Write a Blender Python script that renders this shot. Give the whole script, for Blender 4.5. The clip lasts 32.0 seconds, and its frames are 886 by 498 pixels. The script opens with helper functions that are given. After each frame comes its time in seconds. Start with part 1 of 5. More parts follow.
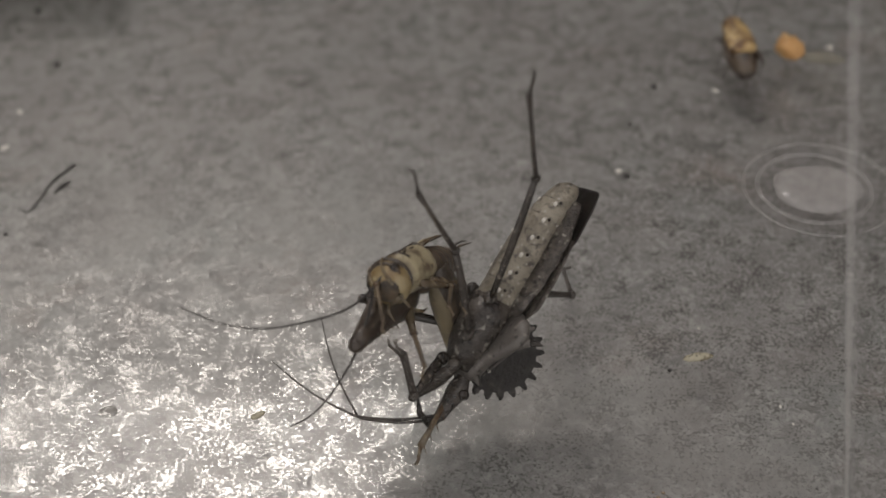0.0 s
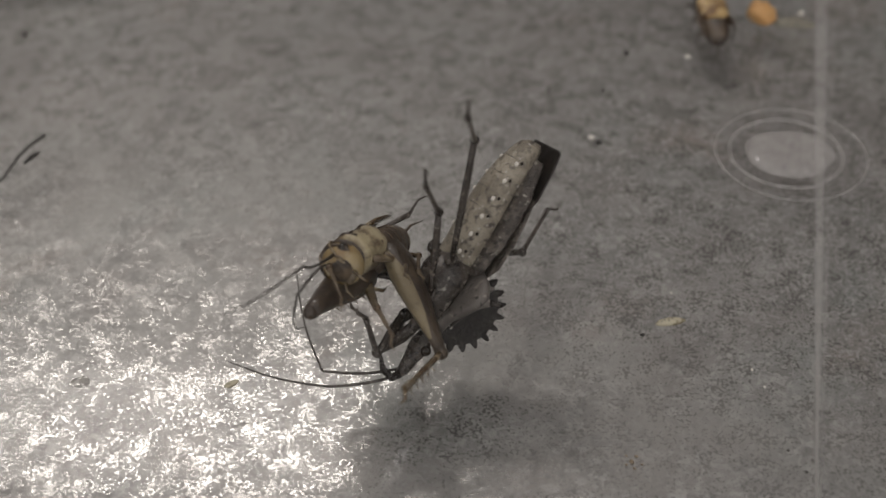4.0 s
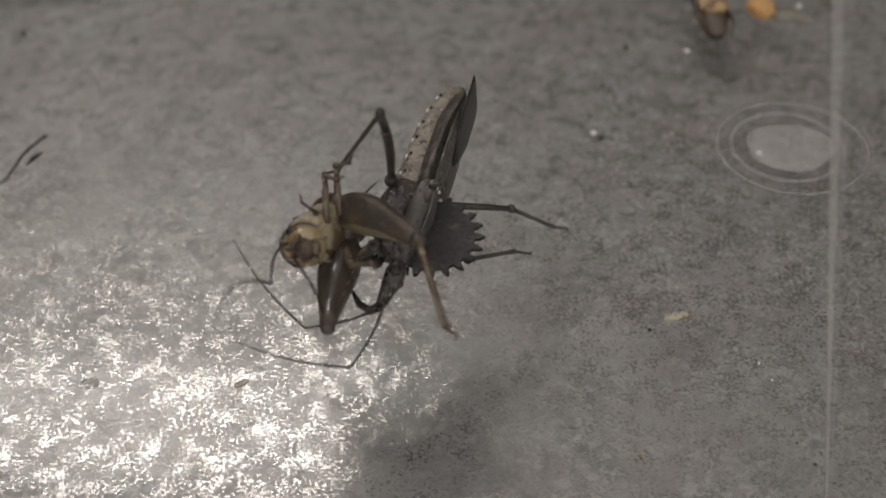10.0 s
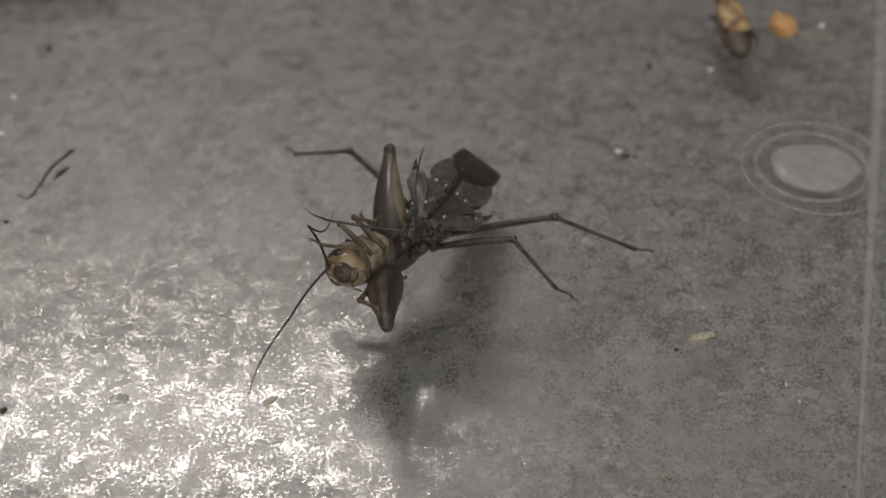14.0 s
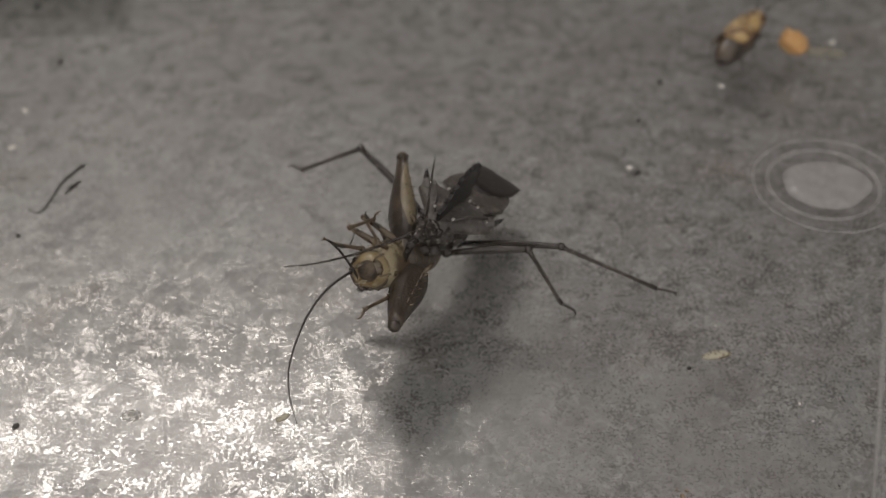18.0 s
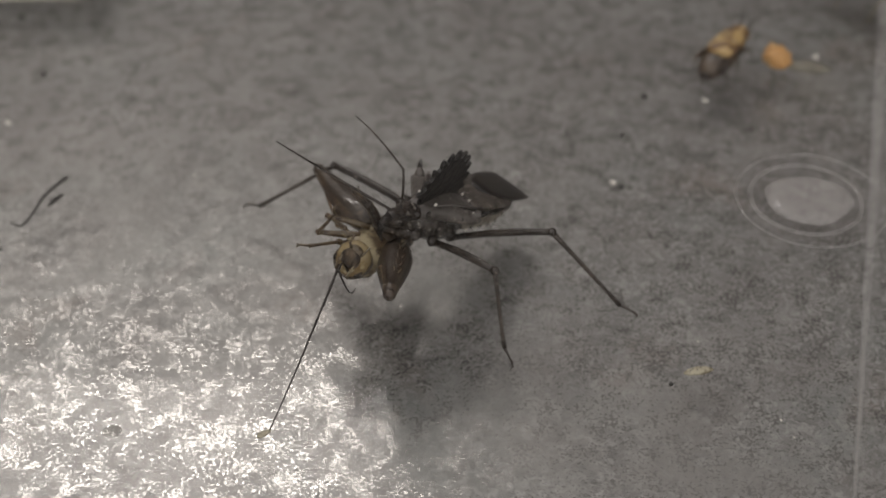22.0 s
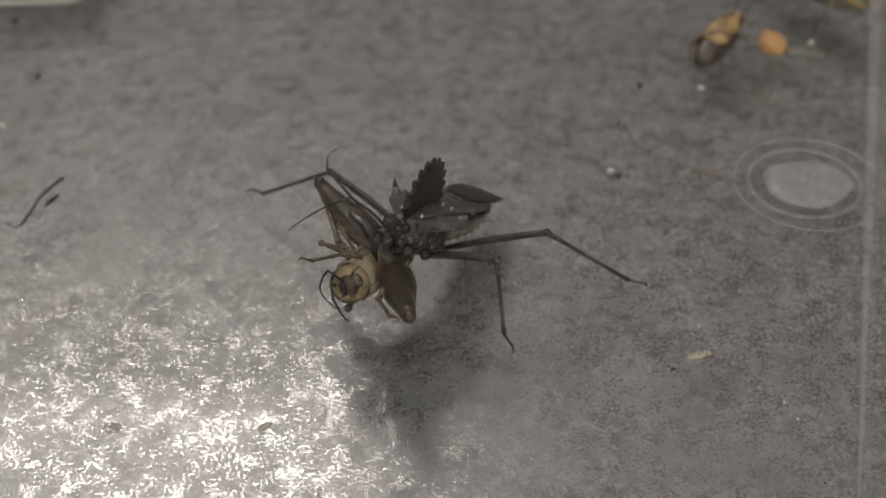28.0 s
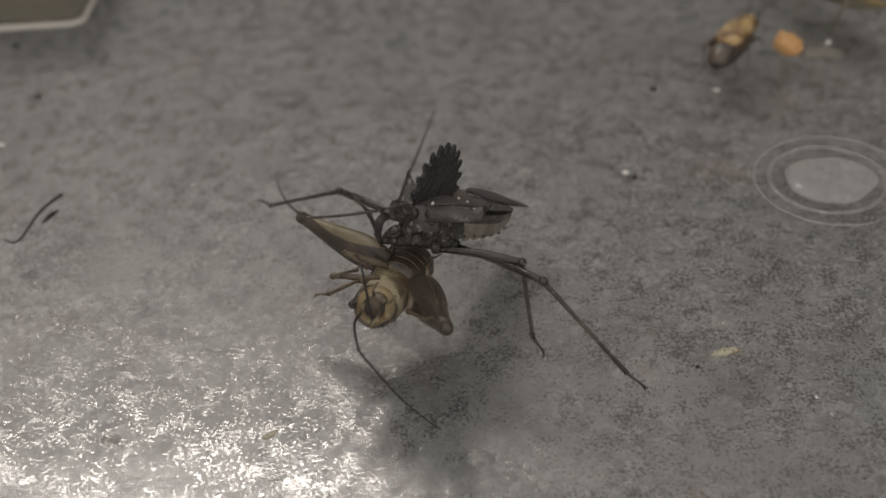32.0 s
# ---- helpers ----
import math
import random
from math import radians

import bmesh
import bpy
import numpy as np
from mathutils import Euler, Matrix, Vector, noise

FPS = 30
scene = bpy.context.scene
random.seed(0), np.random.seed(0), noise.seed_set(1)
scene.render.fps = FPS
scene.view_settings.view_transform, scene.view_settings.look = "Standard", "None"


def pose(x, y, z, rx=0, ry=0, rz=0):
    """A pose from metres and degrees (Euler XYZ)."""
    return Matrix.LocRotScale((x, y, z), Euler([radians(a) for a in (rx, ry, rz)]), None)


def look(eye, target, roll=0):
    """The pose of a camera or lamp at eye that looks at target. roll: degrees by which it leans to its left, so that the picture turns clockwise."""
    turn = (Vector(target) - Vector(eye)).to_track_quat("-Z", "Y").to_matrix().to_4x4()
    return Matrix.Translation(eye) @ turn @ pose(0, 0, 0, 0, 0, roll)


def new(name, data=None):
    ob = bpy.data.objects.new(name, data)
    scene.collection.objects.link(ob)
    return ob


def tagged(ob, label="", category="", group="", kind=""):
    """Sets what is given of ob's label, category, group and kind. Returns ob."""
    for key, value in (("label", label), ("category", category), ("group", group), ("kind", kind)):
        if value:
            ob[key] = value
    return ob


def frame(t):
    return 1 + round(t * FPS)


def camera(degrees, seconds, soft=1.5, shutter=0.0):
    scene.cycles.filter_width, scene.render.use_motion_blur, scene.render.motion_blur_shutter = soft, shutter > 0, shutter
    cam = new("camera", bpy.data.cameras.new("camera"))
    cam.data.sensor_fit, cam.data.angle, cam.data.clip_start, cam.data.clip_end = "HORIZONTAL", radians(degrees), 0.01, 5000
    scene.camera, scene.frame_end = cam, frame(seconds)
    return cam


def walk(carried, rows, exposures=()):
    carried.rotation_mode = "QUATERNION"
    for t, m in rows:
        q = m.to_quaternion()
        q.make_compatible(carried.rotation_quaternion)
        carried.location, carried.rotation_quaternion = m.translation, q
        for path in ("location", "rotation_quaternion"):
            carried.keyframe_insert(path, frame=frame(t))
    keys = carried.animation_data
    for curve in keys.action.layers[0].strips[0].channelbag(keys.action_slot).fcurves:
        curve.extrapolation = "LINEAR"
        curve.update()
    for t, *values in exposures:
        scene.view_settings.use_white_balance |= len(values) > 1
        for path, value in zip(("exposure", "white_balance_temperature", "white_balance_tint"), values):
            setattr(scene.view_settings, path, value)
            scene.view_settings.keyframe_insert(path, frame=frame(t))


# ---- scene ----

# Path in centimetres; the world is in metres.
CM, MM = 0.01, 0.001
PATH = [
    (0, (0.986, -9.065, 8.562), (0.894, -7.554, 7.256), -2.4),
    (0.5, (1.008, -9.117, 8.524), (0.945, -7.613, 7.207), -1.9),
    (1, (1.054, -9.102, 8.482), (0.991, -7.615, 7.146), -2.3),
    (1.5, (1.024, -9.094, 8.495), (0.963, -7.615, 7.15), -2.3),
    (2, (1.02, -9.09, 8.496), (0.958, -7.613, 7.149), -2.1),
    (2.5, (1.014, -9.094, 8.507), (0.953, -7.618, 7.158), -2.0),
    (4.5, (1.042, -9.076, 8.518), (0.989, -7.593, 7.177), -2.0),
    (5, (1.088, -9.028, 8.507), (1.037, -7.548, 7.162), -2.1),
    (5.5, (1.073, -8.87, 8.412), (1.026, -7.391, 7.067), -2.3),
    (6, (0.977, -8.734, 8.375), (0.924, -7.254, 7.029), -2.2),
    (6.5, (0.962, -8.745, 8.362), (0.908, -7.27, 7.013), -2.3),
    (7, (0.904, -8.759, 8.399), (0.845, -7.292, 7.041), -2.6),
    (7.5, (0.861, -8.812, 8.412), (0.802, -7.342, 7.058), -2.3),
    (8, (0.832, -8.902, 8.503), (0.777, -7.429, 7.152), -2.2),
    (8.5, (0.834, -8.956, 8.538), (0.781, -7.486, 7.183), -2.5),
    (9, (0.895, -9.031, 8.547), (0.841, -7.56, 7.192), -2.6),
    (9.5, (0.865, -9.086, 8.576), (0.831, -7.615, 7.222), -2.2),
    (10, (0.824, -9.078, 8.59), (0.792, -7.605, 7.237), -2.0),
    (10.5, (0.794, -9.068, 8.627), (0.76, -7.595, 7.274), -1.9),
    (11, (0.78, -9.058, 8.621), (0.746, -7.585, 7.268), -2.0),
    (11.5, (0.756, -9.062, 8.676), (0.72, -7.589, 7.323), -1.9),
    (12, (0.698, -9.084, 8.705), (0.66, -7.607, 7.357), -1.9),
    (12.5, (0.612, -9.088, 8.747), (0.575, -7.609, 7.401), -1.8),
    (13, (0.616, -9.06, 8.76), (0.574, -7.582, 7.414), -1.8),
    (13.5, (0.613, -9.038, 8.71), (0.571, -7.559, 7.365), -2.0),
    (14, (0.602, -9.041, 8.706), (0.562, -7.56, 7.363), -1.8),
    (14.5, (0.597, -9.018, 8.704), (0.55, -7.537, 7.36), -2.0),
    (16.5, (0.561, -8.98, 8.732), (0.514, -7.495, 7.393), -1.9),
    (17, (0.511, -8.981, 8.72), (0.462, -7.492, 7.386), -1.8),
    (17.5, (0.466, -8.98, 8.776), (0.425, -7.49, 7.442), -1.5),
    (18, (0.49, -8.984, 8.764), (0.448, -7.493, 7.432), -1.6),
    (18.5, (0.513, -8.994, 8.758), (0.477, -7.503, 7.425), -1.5),
    (19, (0.514, -8.983, 8.781), (0.479, -7.493, 7.447), -1.4),
    (19.5, (0.506, -8.971, 8.8), (0.472, -7.481, 7.467), -1.3),
    (20, (0.489, -8.941, 8.807), (0.458, -7.453, 7.471), -1.3),
    (20.5, (0.523, -8.937, 8.823), (0.494, -7.452, 7.484), -1.3),
    (21, (0.516, -8.964, 8.804), (0.495, -7.476, 7.468), -1.2),
    (21.5, (0.55, -8.979, 8.761), (0.523, -7.48, 7.437), -1.1),
    (22, (0.556, -8.918, 8.825), (0.532, -7.42, 7.5), -1.0),
    (22.5, (0.563, -8.912, 8.773), (0.543, -7.408, 7.456), -0.8),
    (23, (0.637, -8.913, 8.755), (0.624, -7.41, 7.436), -1.0),
    (23.5, (0.672, -8.931, 8.736), (0.667, -7.429, 7.415), -1.1),
    (24, (0.663, -8.925, 8.757), (0.653, -7.423, 7.437), -1.3),
    (24.5, (0.631, -8.96, 8.766), (0.624, -7.452, 7.453), -1.2),
    (26.5, (0.631, -8.974, 8.749), (0.614, -7.46, 7.442), -1.7),
    (27, (0.601, -8.952, 8.751), (0.575, -7.441, 7.441), -1.9),
    (27.5, (0.577, -8.99, 8.742), (0.552, -7.479, 7.432), -2.0),
    (28, (0.585, -9.002, 8.654), (0.559, -7.495, 7.339), -2.3),
    (28.5, (0.596, -9.064, 8.542), (0.574, -7.557, 7.228), -2.4),
    (29, (0.576, -9.088, 8.469), (0.547, -7.584, 7.151), -2.8),
    (29.5, (0.597, -9.12, 8.511), (0.559, -7.613, 7.197), -3.0),
    (30, (0.538, -9.129, 8.382), (0.496, -7.613, 7.077), -3.3),
    (30.5, (0.54, -9.154, 8.303), (0.499, -7.631, 7.007), -3.4),
    (31, (0.517, -9.203, 8.139), (0.478, -7.665, 6.86), -3.0),
    (31.5, (0.583, -9.165, 8.067), (0.54, -7.611, 6.809), -3.7),
    (32, (0.607, -9.01, 7.887), (0.559, -7.44, 6.65), -4.1),
]

cam = camera(40.0, 32.0)
# a near lens with a shallow sharp zone at the insects
cam.data.dof.use_dof, cam.data.dof.focus_distance, cam.data.dof.aperture_fstop = True, 0.1135, 24.0
walk(cam, [(t, look(Vector(eye) * CM, Vector(target) * CM, roll)) for t, eye, target, roll in PATH])

# ---- light: a room lamp behind the box, and the dim room around ----
world = bpy.data.worlds.new("room")
scene.world = world
world.use_nodes = True
wn = world.node_tree
bg = wn.nodes["Background"]
where, split, lift, mix, wnoise, cloud = (wn.nodes.new("ShaderNode" + k) for k in ("TexCoord", "SeparateXYZ", "MapRange", "Mix", "TexNoise", "MapRange"))
# darker walls of the room below, a pale ceiling above
mix.data_type = "RGBA"
wnoise.inputs["Scale"].default_value, wnoise.inputs["Detail"].default_value = 1.6, 2
lift.interpolation_type = "SMOOTHSTEP"
lift.inputs["From Min"].default_value, lift.inputs["From Max"].default_value = 0.68, 0.92
mix.inputs["A"].default_value, mix.inputs["B"].default_value = (0.12, 0.10, 0.086, 1), (1.18, 1.11, 1.09, 1)
# the room is lighter behind the viewer than beyond the box
walls, front = wn.nodes.new("ShaderNodeMix"), wn.nodes.new("ShaderNodeMapRange")
walls.data_type = "RGBA"
front.inputs["From Min"].default_value, front.inputs["From Max"].default_value = 0.15, -0.55
walls.inputs["A"].default_value, walls.inputs["B"].default_value = (0.12, 0.10, 0.088, 1), (1.04, 0.99, 0.96, 1)
wn.links.new(split.outputs["Y"], front.inputs["Value"])
wn.links.new(front.outputs["Result"], walls.inputs["Factor"])
wn.links.new(walls.outputs["Result"], mix.inputs["A"])
cloud.inputs["To Min"].default_value, cloud.inputs["To Max"].default_value = -0.15, 0.15
add = wn.nodes.new("ShaderNodeMath")
wn.links.new(where.outputs["Generated"], split.inputs[0])
wn.links.new(where.outputs["Generated"], wnoise.inputs["Vector"])
wn.links.new(wnoise.outputs["Fac"], cloud.inputs["Value"])
wn.links.new(split.outputs["Z"], add.inputs[0])
wn.links.new(cloud.outputs["Result"], add.inputs[1])
wn.links.new(add.outputs[0], lift.inputs["Value"])
wn.links.new(lift.outputs["Result"], mix.inputs["Factor"])
wn.links.new(mix.outputs["Result"], bg.inputs["Color"])
bg.inputs["Strength"].default_value = 0.71


def area_lamp(name, at, towards, width, height, watts, colour, roll=0):
    data = bpy.data.lights.new(name, "AREA")
    data.shape, data.size, data.size_y, data.energy, data.color = "RECTANGLE", width, height, watts, colour
    ob = new(name, data)
    ob.matrix_world = look(at, towards, roll)
    return ob


LAMP_WAY = Vector((-0.215, 0.605, 0.767)).normalized()
lamp = area_lamp("ceiling_lamp", 2.0 * LAMP_WAY, (0, 0, 0), 0.80, 0.20, 6.9, (1.0, 0.935, 0.89))
across = (Vector((1, 0, 0)) - LAMP_WAY * LAMP_WAY.x).normalized()
turn = Matrix((across, LAMP_WAY.cross(across), LAMP_WAY)).transposed()
lamp.matrix_world = Matrix.Translation(Vector((0.014, -0.017, 0)) + 2.0 * LAMP_WAY) @ turn.to_4x4() @ Matrix.Translation((-0.10, 0.045, 0))


# ---- materials ----
def material(name, base, rough=0.5, metal=0.0, spots=(), bump=0.0, bump_scale=3000.0, spec=0.5, coat=0.0, alpha=1.0, vary=0.0):
    """A principled surface. spots: (scale, low, high, colour, detail) layers of noise that tint the base."""
    m = bpy.data.materials.new(name)
    m.use_nodes = True
    nt = m.node_tree
    p = nt.nodes["Principled BSDF"]
    p.inputs["Roughness"].default_value, p.inputs["Metallic"].default_value = rough, metal
    p.inputs["Specular IOR Level"].default_value, p.inputs["Coat Weight"].default_value = spec, coat
    p.inputs["Alpha"].default_value = alpha
    co = nt.nodes.new("ShaderNodeTexCoord")
    rgb = nt.nodes.new("ShaderNodeRGB")
    rgb.outputs[0].default_value = (*base, 1)
    out = rgb.outputs[0]
    for scale, low, high, colour, detail in spots:
        n = nt.nodes.new("ShaderNodeTexNoise")
        n.inputs["Scale"].default_value, n.inputs["Detail"].default_value = scale, detail
        nt.links.new(co.outputs["Object"], n.inputs["Vector"])
        r = nt.nodes.new("ShaderNodeMapRange")
        r.inputs["From Min"].default_value, r.inputs["From Max"].default_value = low, high
        nt.links.new(n.outputs["Fac"], r.inputs["Value"])
        mix = nt.nodes.new("ShaderNodeMix")
        mix.data_type = "RGBA"
        nt.links.new(r.outputs["Result"], mix.inputs["Factor"])
        nt.links.new(out, mix.inputs["A"])
        mix.inputs["B"].default_value = (*colour, 1)
        out = mix.outputs["Result"]
    nt.links.new(out, p.inputs["Base Color"])
    if bump:
        n = nt.nodes.new("ShaderNodeTexNoise")
        n.inputs["Scale"].default_value, n.inputs["Detail"].default_value = bump_scale, 4
        nt.links.new(co.outputs["Object"], n.inputs["Vector"])
        b = nt.nodes.new("ShaderNodeBump")
        b.inputs["Strength"].default_value, b.inputs["Distance"].default_value = bump, 0.0003
        nt.links.new(n.outputs["Fac"], b.inputs["Height"])
        nt.links.new(b.outputs["Normal"], p.inputs["Normal"])
    return m


def clear_plastic(name, rough, ior, tint, haze=0.0):
    """A thin clear sheet: it lets the light through and mirrors the room by its Fresnel gloss."""
    m = bpy.data.materials.new(name)
    m.use_nodes = True
    nt = m.node_tree
    nt.nodes.remove(nt.nodes["Principled BSDF"])
    out = nt.nodes["Material Output"]
    clear, gloss, mix, layer, power, gain = (nt.nodes.new("ShaderNode" + k) for k in ("BsdfTransparent", "BsdfGlossy", "MixShader", "LayerWeight", "Math", "Math"))
    base = ((ior - 1) / (ior + 1)) ** 2
    layer.inputs["Blend"].default_value = 0.5
    power.operation, power.inputs[1].default_value = "POWER", 5.0
    gain.operation, gain.inputs[1].default_value, gain.inputs[2].default_value = "MULTIPLY_ADD", 1.0 - base, base
    nt.links.new(layer.outputs["Facing"], power.inputs[0])
    nt.links.new(power.outputs[0], gain.inputs[0])
    clear.inputs["Color"].default_value = (*tint, 1)
    gloss.inputs["Roughness"].default_value = rough
    nt.links.new(gain.outputs[0], mix.inputs[0])
    nt.links.new(clear.outputs[0], mix.inputs[1])
    nt.links.new(gloss.outputs[0], mix.inputs[2])
    last = mix
    if haze:
        dull, more = nt.nodes.new("ShaderNodeBsdfDiffuse"), nt.nodes.new("ShaderNodeMixShader")
        dull.inputs["Color"].default_value = (0.8, 0.78, 0.76, 1)
        more.inputs[0].default_value = haze
        nt.links.new(mix.outputs[0], more.inputs[1])
        nt.links.new(dull.outputs[0], more.inputs[2])
        last = more
    nt.links.new(last.outputs[0], out.inputs["Surface"])
    return m


def zinc():
    """Weathered galvanised sheet: matte grey oxide, mottled and pitted, with bare bright flakes and faint rust."""
    m = material("galvanised_zinc", (0.24, 0.246, 0.235), 0.42, 0.0,
                 spots=((22.0, 0.40, 0.62, (0.275, 0.262, 0.248), 3), (30.0, 0.50, 0.70, (0.205, 0.226, 0.214), 2), (85.0, 0.48, 0.66, (0.165, 0.155, 0.147), 4),
                        (190.0, 0.50, 0.68, (0.29, 0.285, 0.27), 4), (240.0, 0.53, 0.68, (0.15, 0.148, 0.142), 5), (60.0, 0.60, 0.80, (0.25, 0.195, 0.16), 3)))
    nt = m.node_tree
    p = nt.nodes["Principled BSDF"]
    co = next(n for n in nt.nodes if n.type == "TEX_COORD")

    def grain(scale, detail, rough=0.5, twist=0.0):
        n = nt.nodes.new("ShaderNodeTexNoise")
        n.inputs["Scale"].default_value, n.inputs["Detail"].default_value, n.inputs["Roughness"].default_value, n.inputs["Distortion"].default_value = scale, detail, rough, twist
        nt.links.new(co.outputs["Object"], n.inputs["Vector"])
        return n

    def ramp(socket, low, high, to_low, to_high):
        r = nt.nodes.new("ShaderNodeMapRange")
        for key, v in (("From Min", low), ("From Max", high), ("To Min", to_low), ("To Max", to_high)):
            r.inputs[key].default_value = v
        nt.links.new(socket, r.inputs["Value"])
        return r.outputs["Result"]

    def maths(op, a, b):
        n = nt.nodes.new("ShaderNodeMath")
        n.operation = op
        for k, v in enumerate((a, b)):
            if isinstance(v, float):
                n.inputs[k].default_value = v
            else:
                nt.links.new(v, n.inputs[k])
        return n.outputs[0]

    # flaky crust: pits and raised grains a third of a millimetre to a millimetre across, denser in some places
    flakes, pits = grain(900.0, 5, 0.62, 1.6).outputs["Fac"], grain(620.0, 6, 0.64, 1.4).outputs["Fac"]
    dense = ramp(grain(120.0, 4).outputs["Fac"], 0.36, 0.64, 0.45, 1.0)
    # bare zinc shows between the oxide
    bare = ramp(maths("ADD", grain(3000.0, 5, 0.6).outputs["Fac"], ramp(grain(520.0, 4).outputs["Fac"], 0.3, 0.7, -0.11, 0.11)), 0.50, 0.63, 0.28, 0.76)
    nt.links.new(bare, p.inputs["Metallic"])
    base = p.inputs["Base Color"].links[0].from_socket
    mix = nt.nodes.new("ShaderNodeMix")
    mix.data_type = "RGBA"
    nt.links.new(bare, mix.inputs["Factor"])
    nt.links.new(base, mix.inputs["A"])
    mix.inputs["B"].default_value = (0.36, 0.348, 0.33, 1)
    base = mix.outputs["Result"]
    for source, low, high, amount, colour in ((pits, 0.48, 0.64, 0.60, (0.13, 0.13, 0.125)), (flakes, 0.48, 0.62, 0.85, (0.47, 0.465, 0.445))):
        mix = nt.nodes.new("ShaderNodeMix")
        mix.data_type = "RGBA"
        nt.links.new(maths("MULTIPLY", ramp(source, low, high, 0.0, amount), dense), mix.inputs["Factor"])
        nt.links.new(base, mix.inputs["A"])
        mix.inputs["B"].default_value = (*colour, 1)
        base = mix.outputs["Result"]
    nt.links.new(base, p.inputs["Base Color"])
    nt.links.new(ramp(bare, 0.28, 0.62, 0.42, 0.19), p.inputs["Roughness"])
    p.inputs["Specular IOR Level"].default_value = 0.24
    p.inputs["Coat Weight"].default_value, p.inputs["Coat Roughness"].default_value = 0.4, 0.46
    # small crystal facets, each with its own tilt
    warp, facets, centre, tilt, lean, unit, geo = (nt.nodes.new("ShaderNode" + k) for k in ("VectorMath", "TexVoronoi", "VectorMath", "VectorMath", "VectorMath", "VectorMath", "NewGeometry"))
    warp.operation, tilt.operation, unit.operation, centre.operation = "MULTIPLY_ADD", "SCALE", "NORMALIZE", "SUBTRACT"
    warp.inputs[1].default_value = (0.0005, 0.0005, 0.0005)
    nt.links.new(grain(2500.0, 5).outputs["Color"], warp.inputs[0])
    nt.links.new(co.outputs["Object"], warp.inputs[2])
    facets.inputs["Scale"].default_value = 4300.0
    nt.links.new(warp.outputs[0], facets.inputs["Vector"])
    nt.links.new(facets.outputs["Color"], centre.inputs[0])
    centre.inputs[1].default_value = (0.5, 0.5, 0.5)
    tilt.inputs["Scale"].default_value = 0.044
    nt.links.new(centre.outputs[0], tilt.inputs[0])
    nt.links.new(geo.outputs["Normal"], lean.inputs[0])
    nt.links.new(tilt.outputs[0], lean.inputs[1])
    nt.links.new(lean.outputs[0], unit.inputs[0])
    last = unit.outputs[0]
    for source, strength, depth in ((grain(2000.0, 9, 0.72).outputs["Fac"], 0.12, 0.00008), (pits, 0.16, -0.00010), (grain(420.0, 4).outputs["Fac"], 0.08, 0.00006)):
        b = nt.nodes.new("ShaderNodeBump")
        b.inputs["Strength"].default_value, b.inputs["Distance"].default_value, b.invert = strength, abs(depth), depth < 0
        nt.links.new(source, b.inputs["Height"])
        nt.links.new(last, b.inputs["Normal"])
        last = b.outputs["Normal"]
    nt.links.new(last, p.inputs["Normal"])
    return m


ZINC = zinc()
FLOOR_PLASTIC = clear_plastic("clear_floor_plastic", 0.06, 1.25, (0.97, 0.97, 0.97))
WALL_PLASTIC = clear_plastic("clear_wall_plastic", 0.02, 1.25, (0.99, 0.99, 0.99))
EDGE_PLASTIC = clear_plastic("moulded_edge_plastic", 0.15, 1.45, (0.98, 0.97, 0.97), haze=0.9)
RING_PLASTIC = clear_plastic("ring_plastic", 0.12, 1.6, (0.96, 0.95, 0.95), haze=0.16)
FROSTED = clear_plastic("frosted_plastic", 0.16, 1.6, (0.95, 0.93, 0.93), haze=0.26)
BUG_DARK = material("bug_grey_brown", (0.038, 0.031, 0.026), 0.24, spots=((500.0, 0.46, 0.62, (0.10, 0.085, 0.072), 5), (1700.0, 0.58, 0.68, (0.26, 0.24, 0.21), 4), (2600.0, 0.52, 0.66, (0.010, 0.008, 0.007), 3)), bump=0.55, bump_scale=2200.0, coat=0.1)
SHIELD = material("bug_shield", (0.092, 0.082, 0.073), 0.36, spots=((220.0, 0.42, 0.62, (0.13, 0.117, 0.104), 4), (1500.0, 0.60, 0.70, (0.24, 0.21, 0.19), 4), (2000.0, 0.58, 0.68, (0.025, 0.021, 0.018), 3)), bump=0.45, bump_scale=1500.0, coat=0.1)
BUG_BLACK = material("bug_black", (0.014, 0.011, 0.009), 0.25, spots=((900.0, 0.48, 0.7, (0.045, 0.038, 0.032), 4),), bump=0.7)
CREST = material("bug_crest", (0.013, 0.011, 0.010), 0.5, spots=((600.0, 0.48, 0.64, (0.026, 0.023, 0.020), 5), (1900.0, 0.60, 0.7, (0.07, 0.062, 0.055), 3)), bump=0.9, bump_scale=1800.0)
BUG_BELLY = material("bug_belly", (0.21, 0.185, 0.143), 0.32, spots=((500.0, 0.42, 0.6, (0.34, 0.305, 0.24), 5), (1500.0, 0.52, 0.68, (0.07, 0.058, 0.048), 4), (2600.0, 0.62, 0.72, (0.5, 0.47, 0.42), 3)), bump=0.7)
BUG_LEG = material("bug_leg", (0.031, 0.024, 0.019), 0.22, spots=((260.0, 0.46, 0.70, (0.062, 0.05, 0.04), 3), (2400.0, 0.62, 0.72, (0.20, 0.17, 0.14), 3)), bump=0.5, coat=0.4)
BUG_SHIN = material("bug_shin", (0.048, 0.039, 0.032), 0.32, spots=((260.0, 0.46, 0.70, (0.12, 0.10, 0.082), 3), (2400.0, 0.62, 0.72, (0.25, 0.22, 0.19), 3)), bump=0.5, coat=0.15)
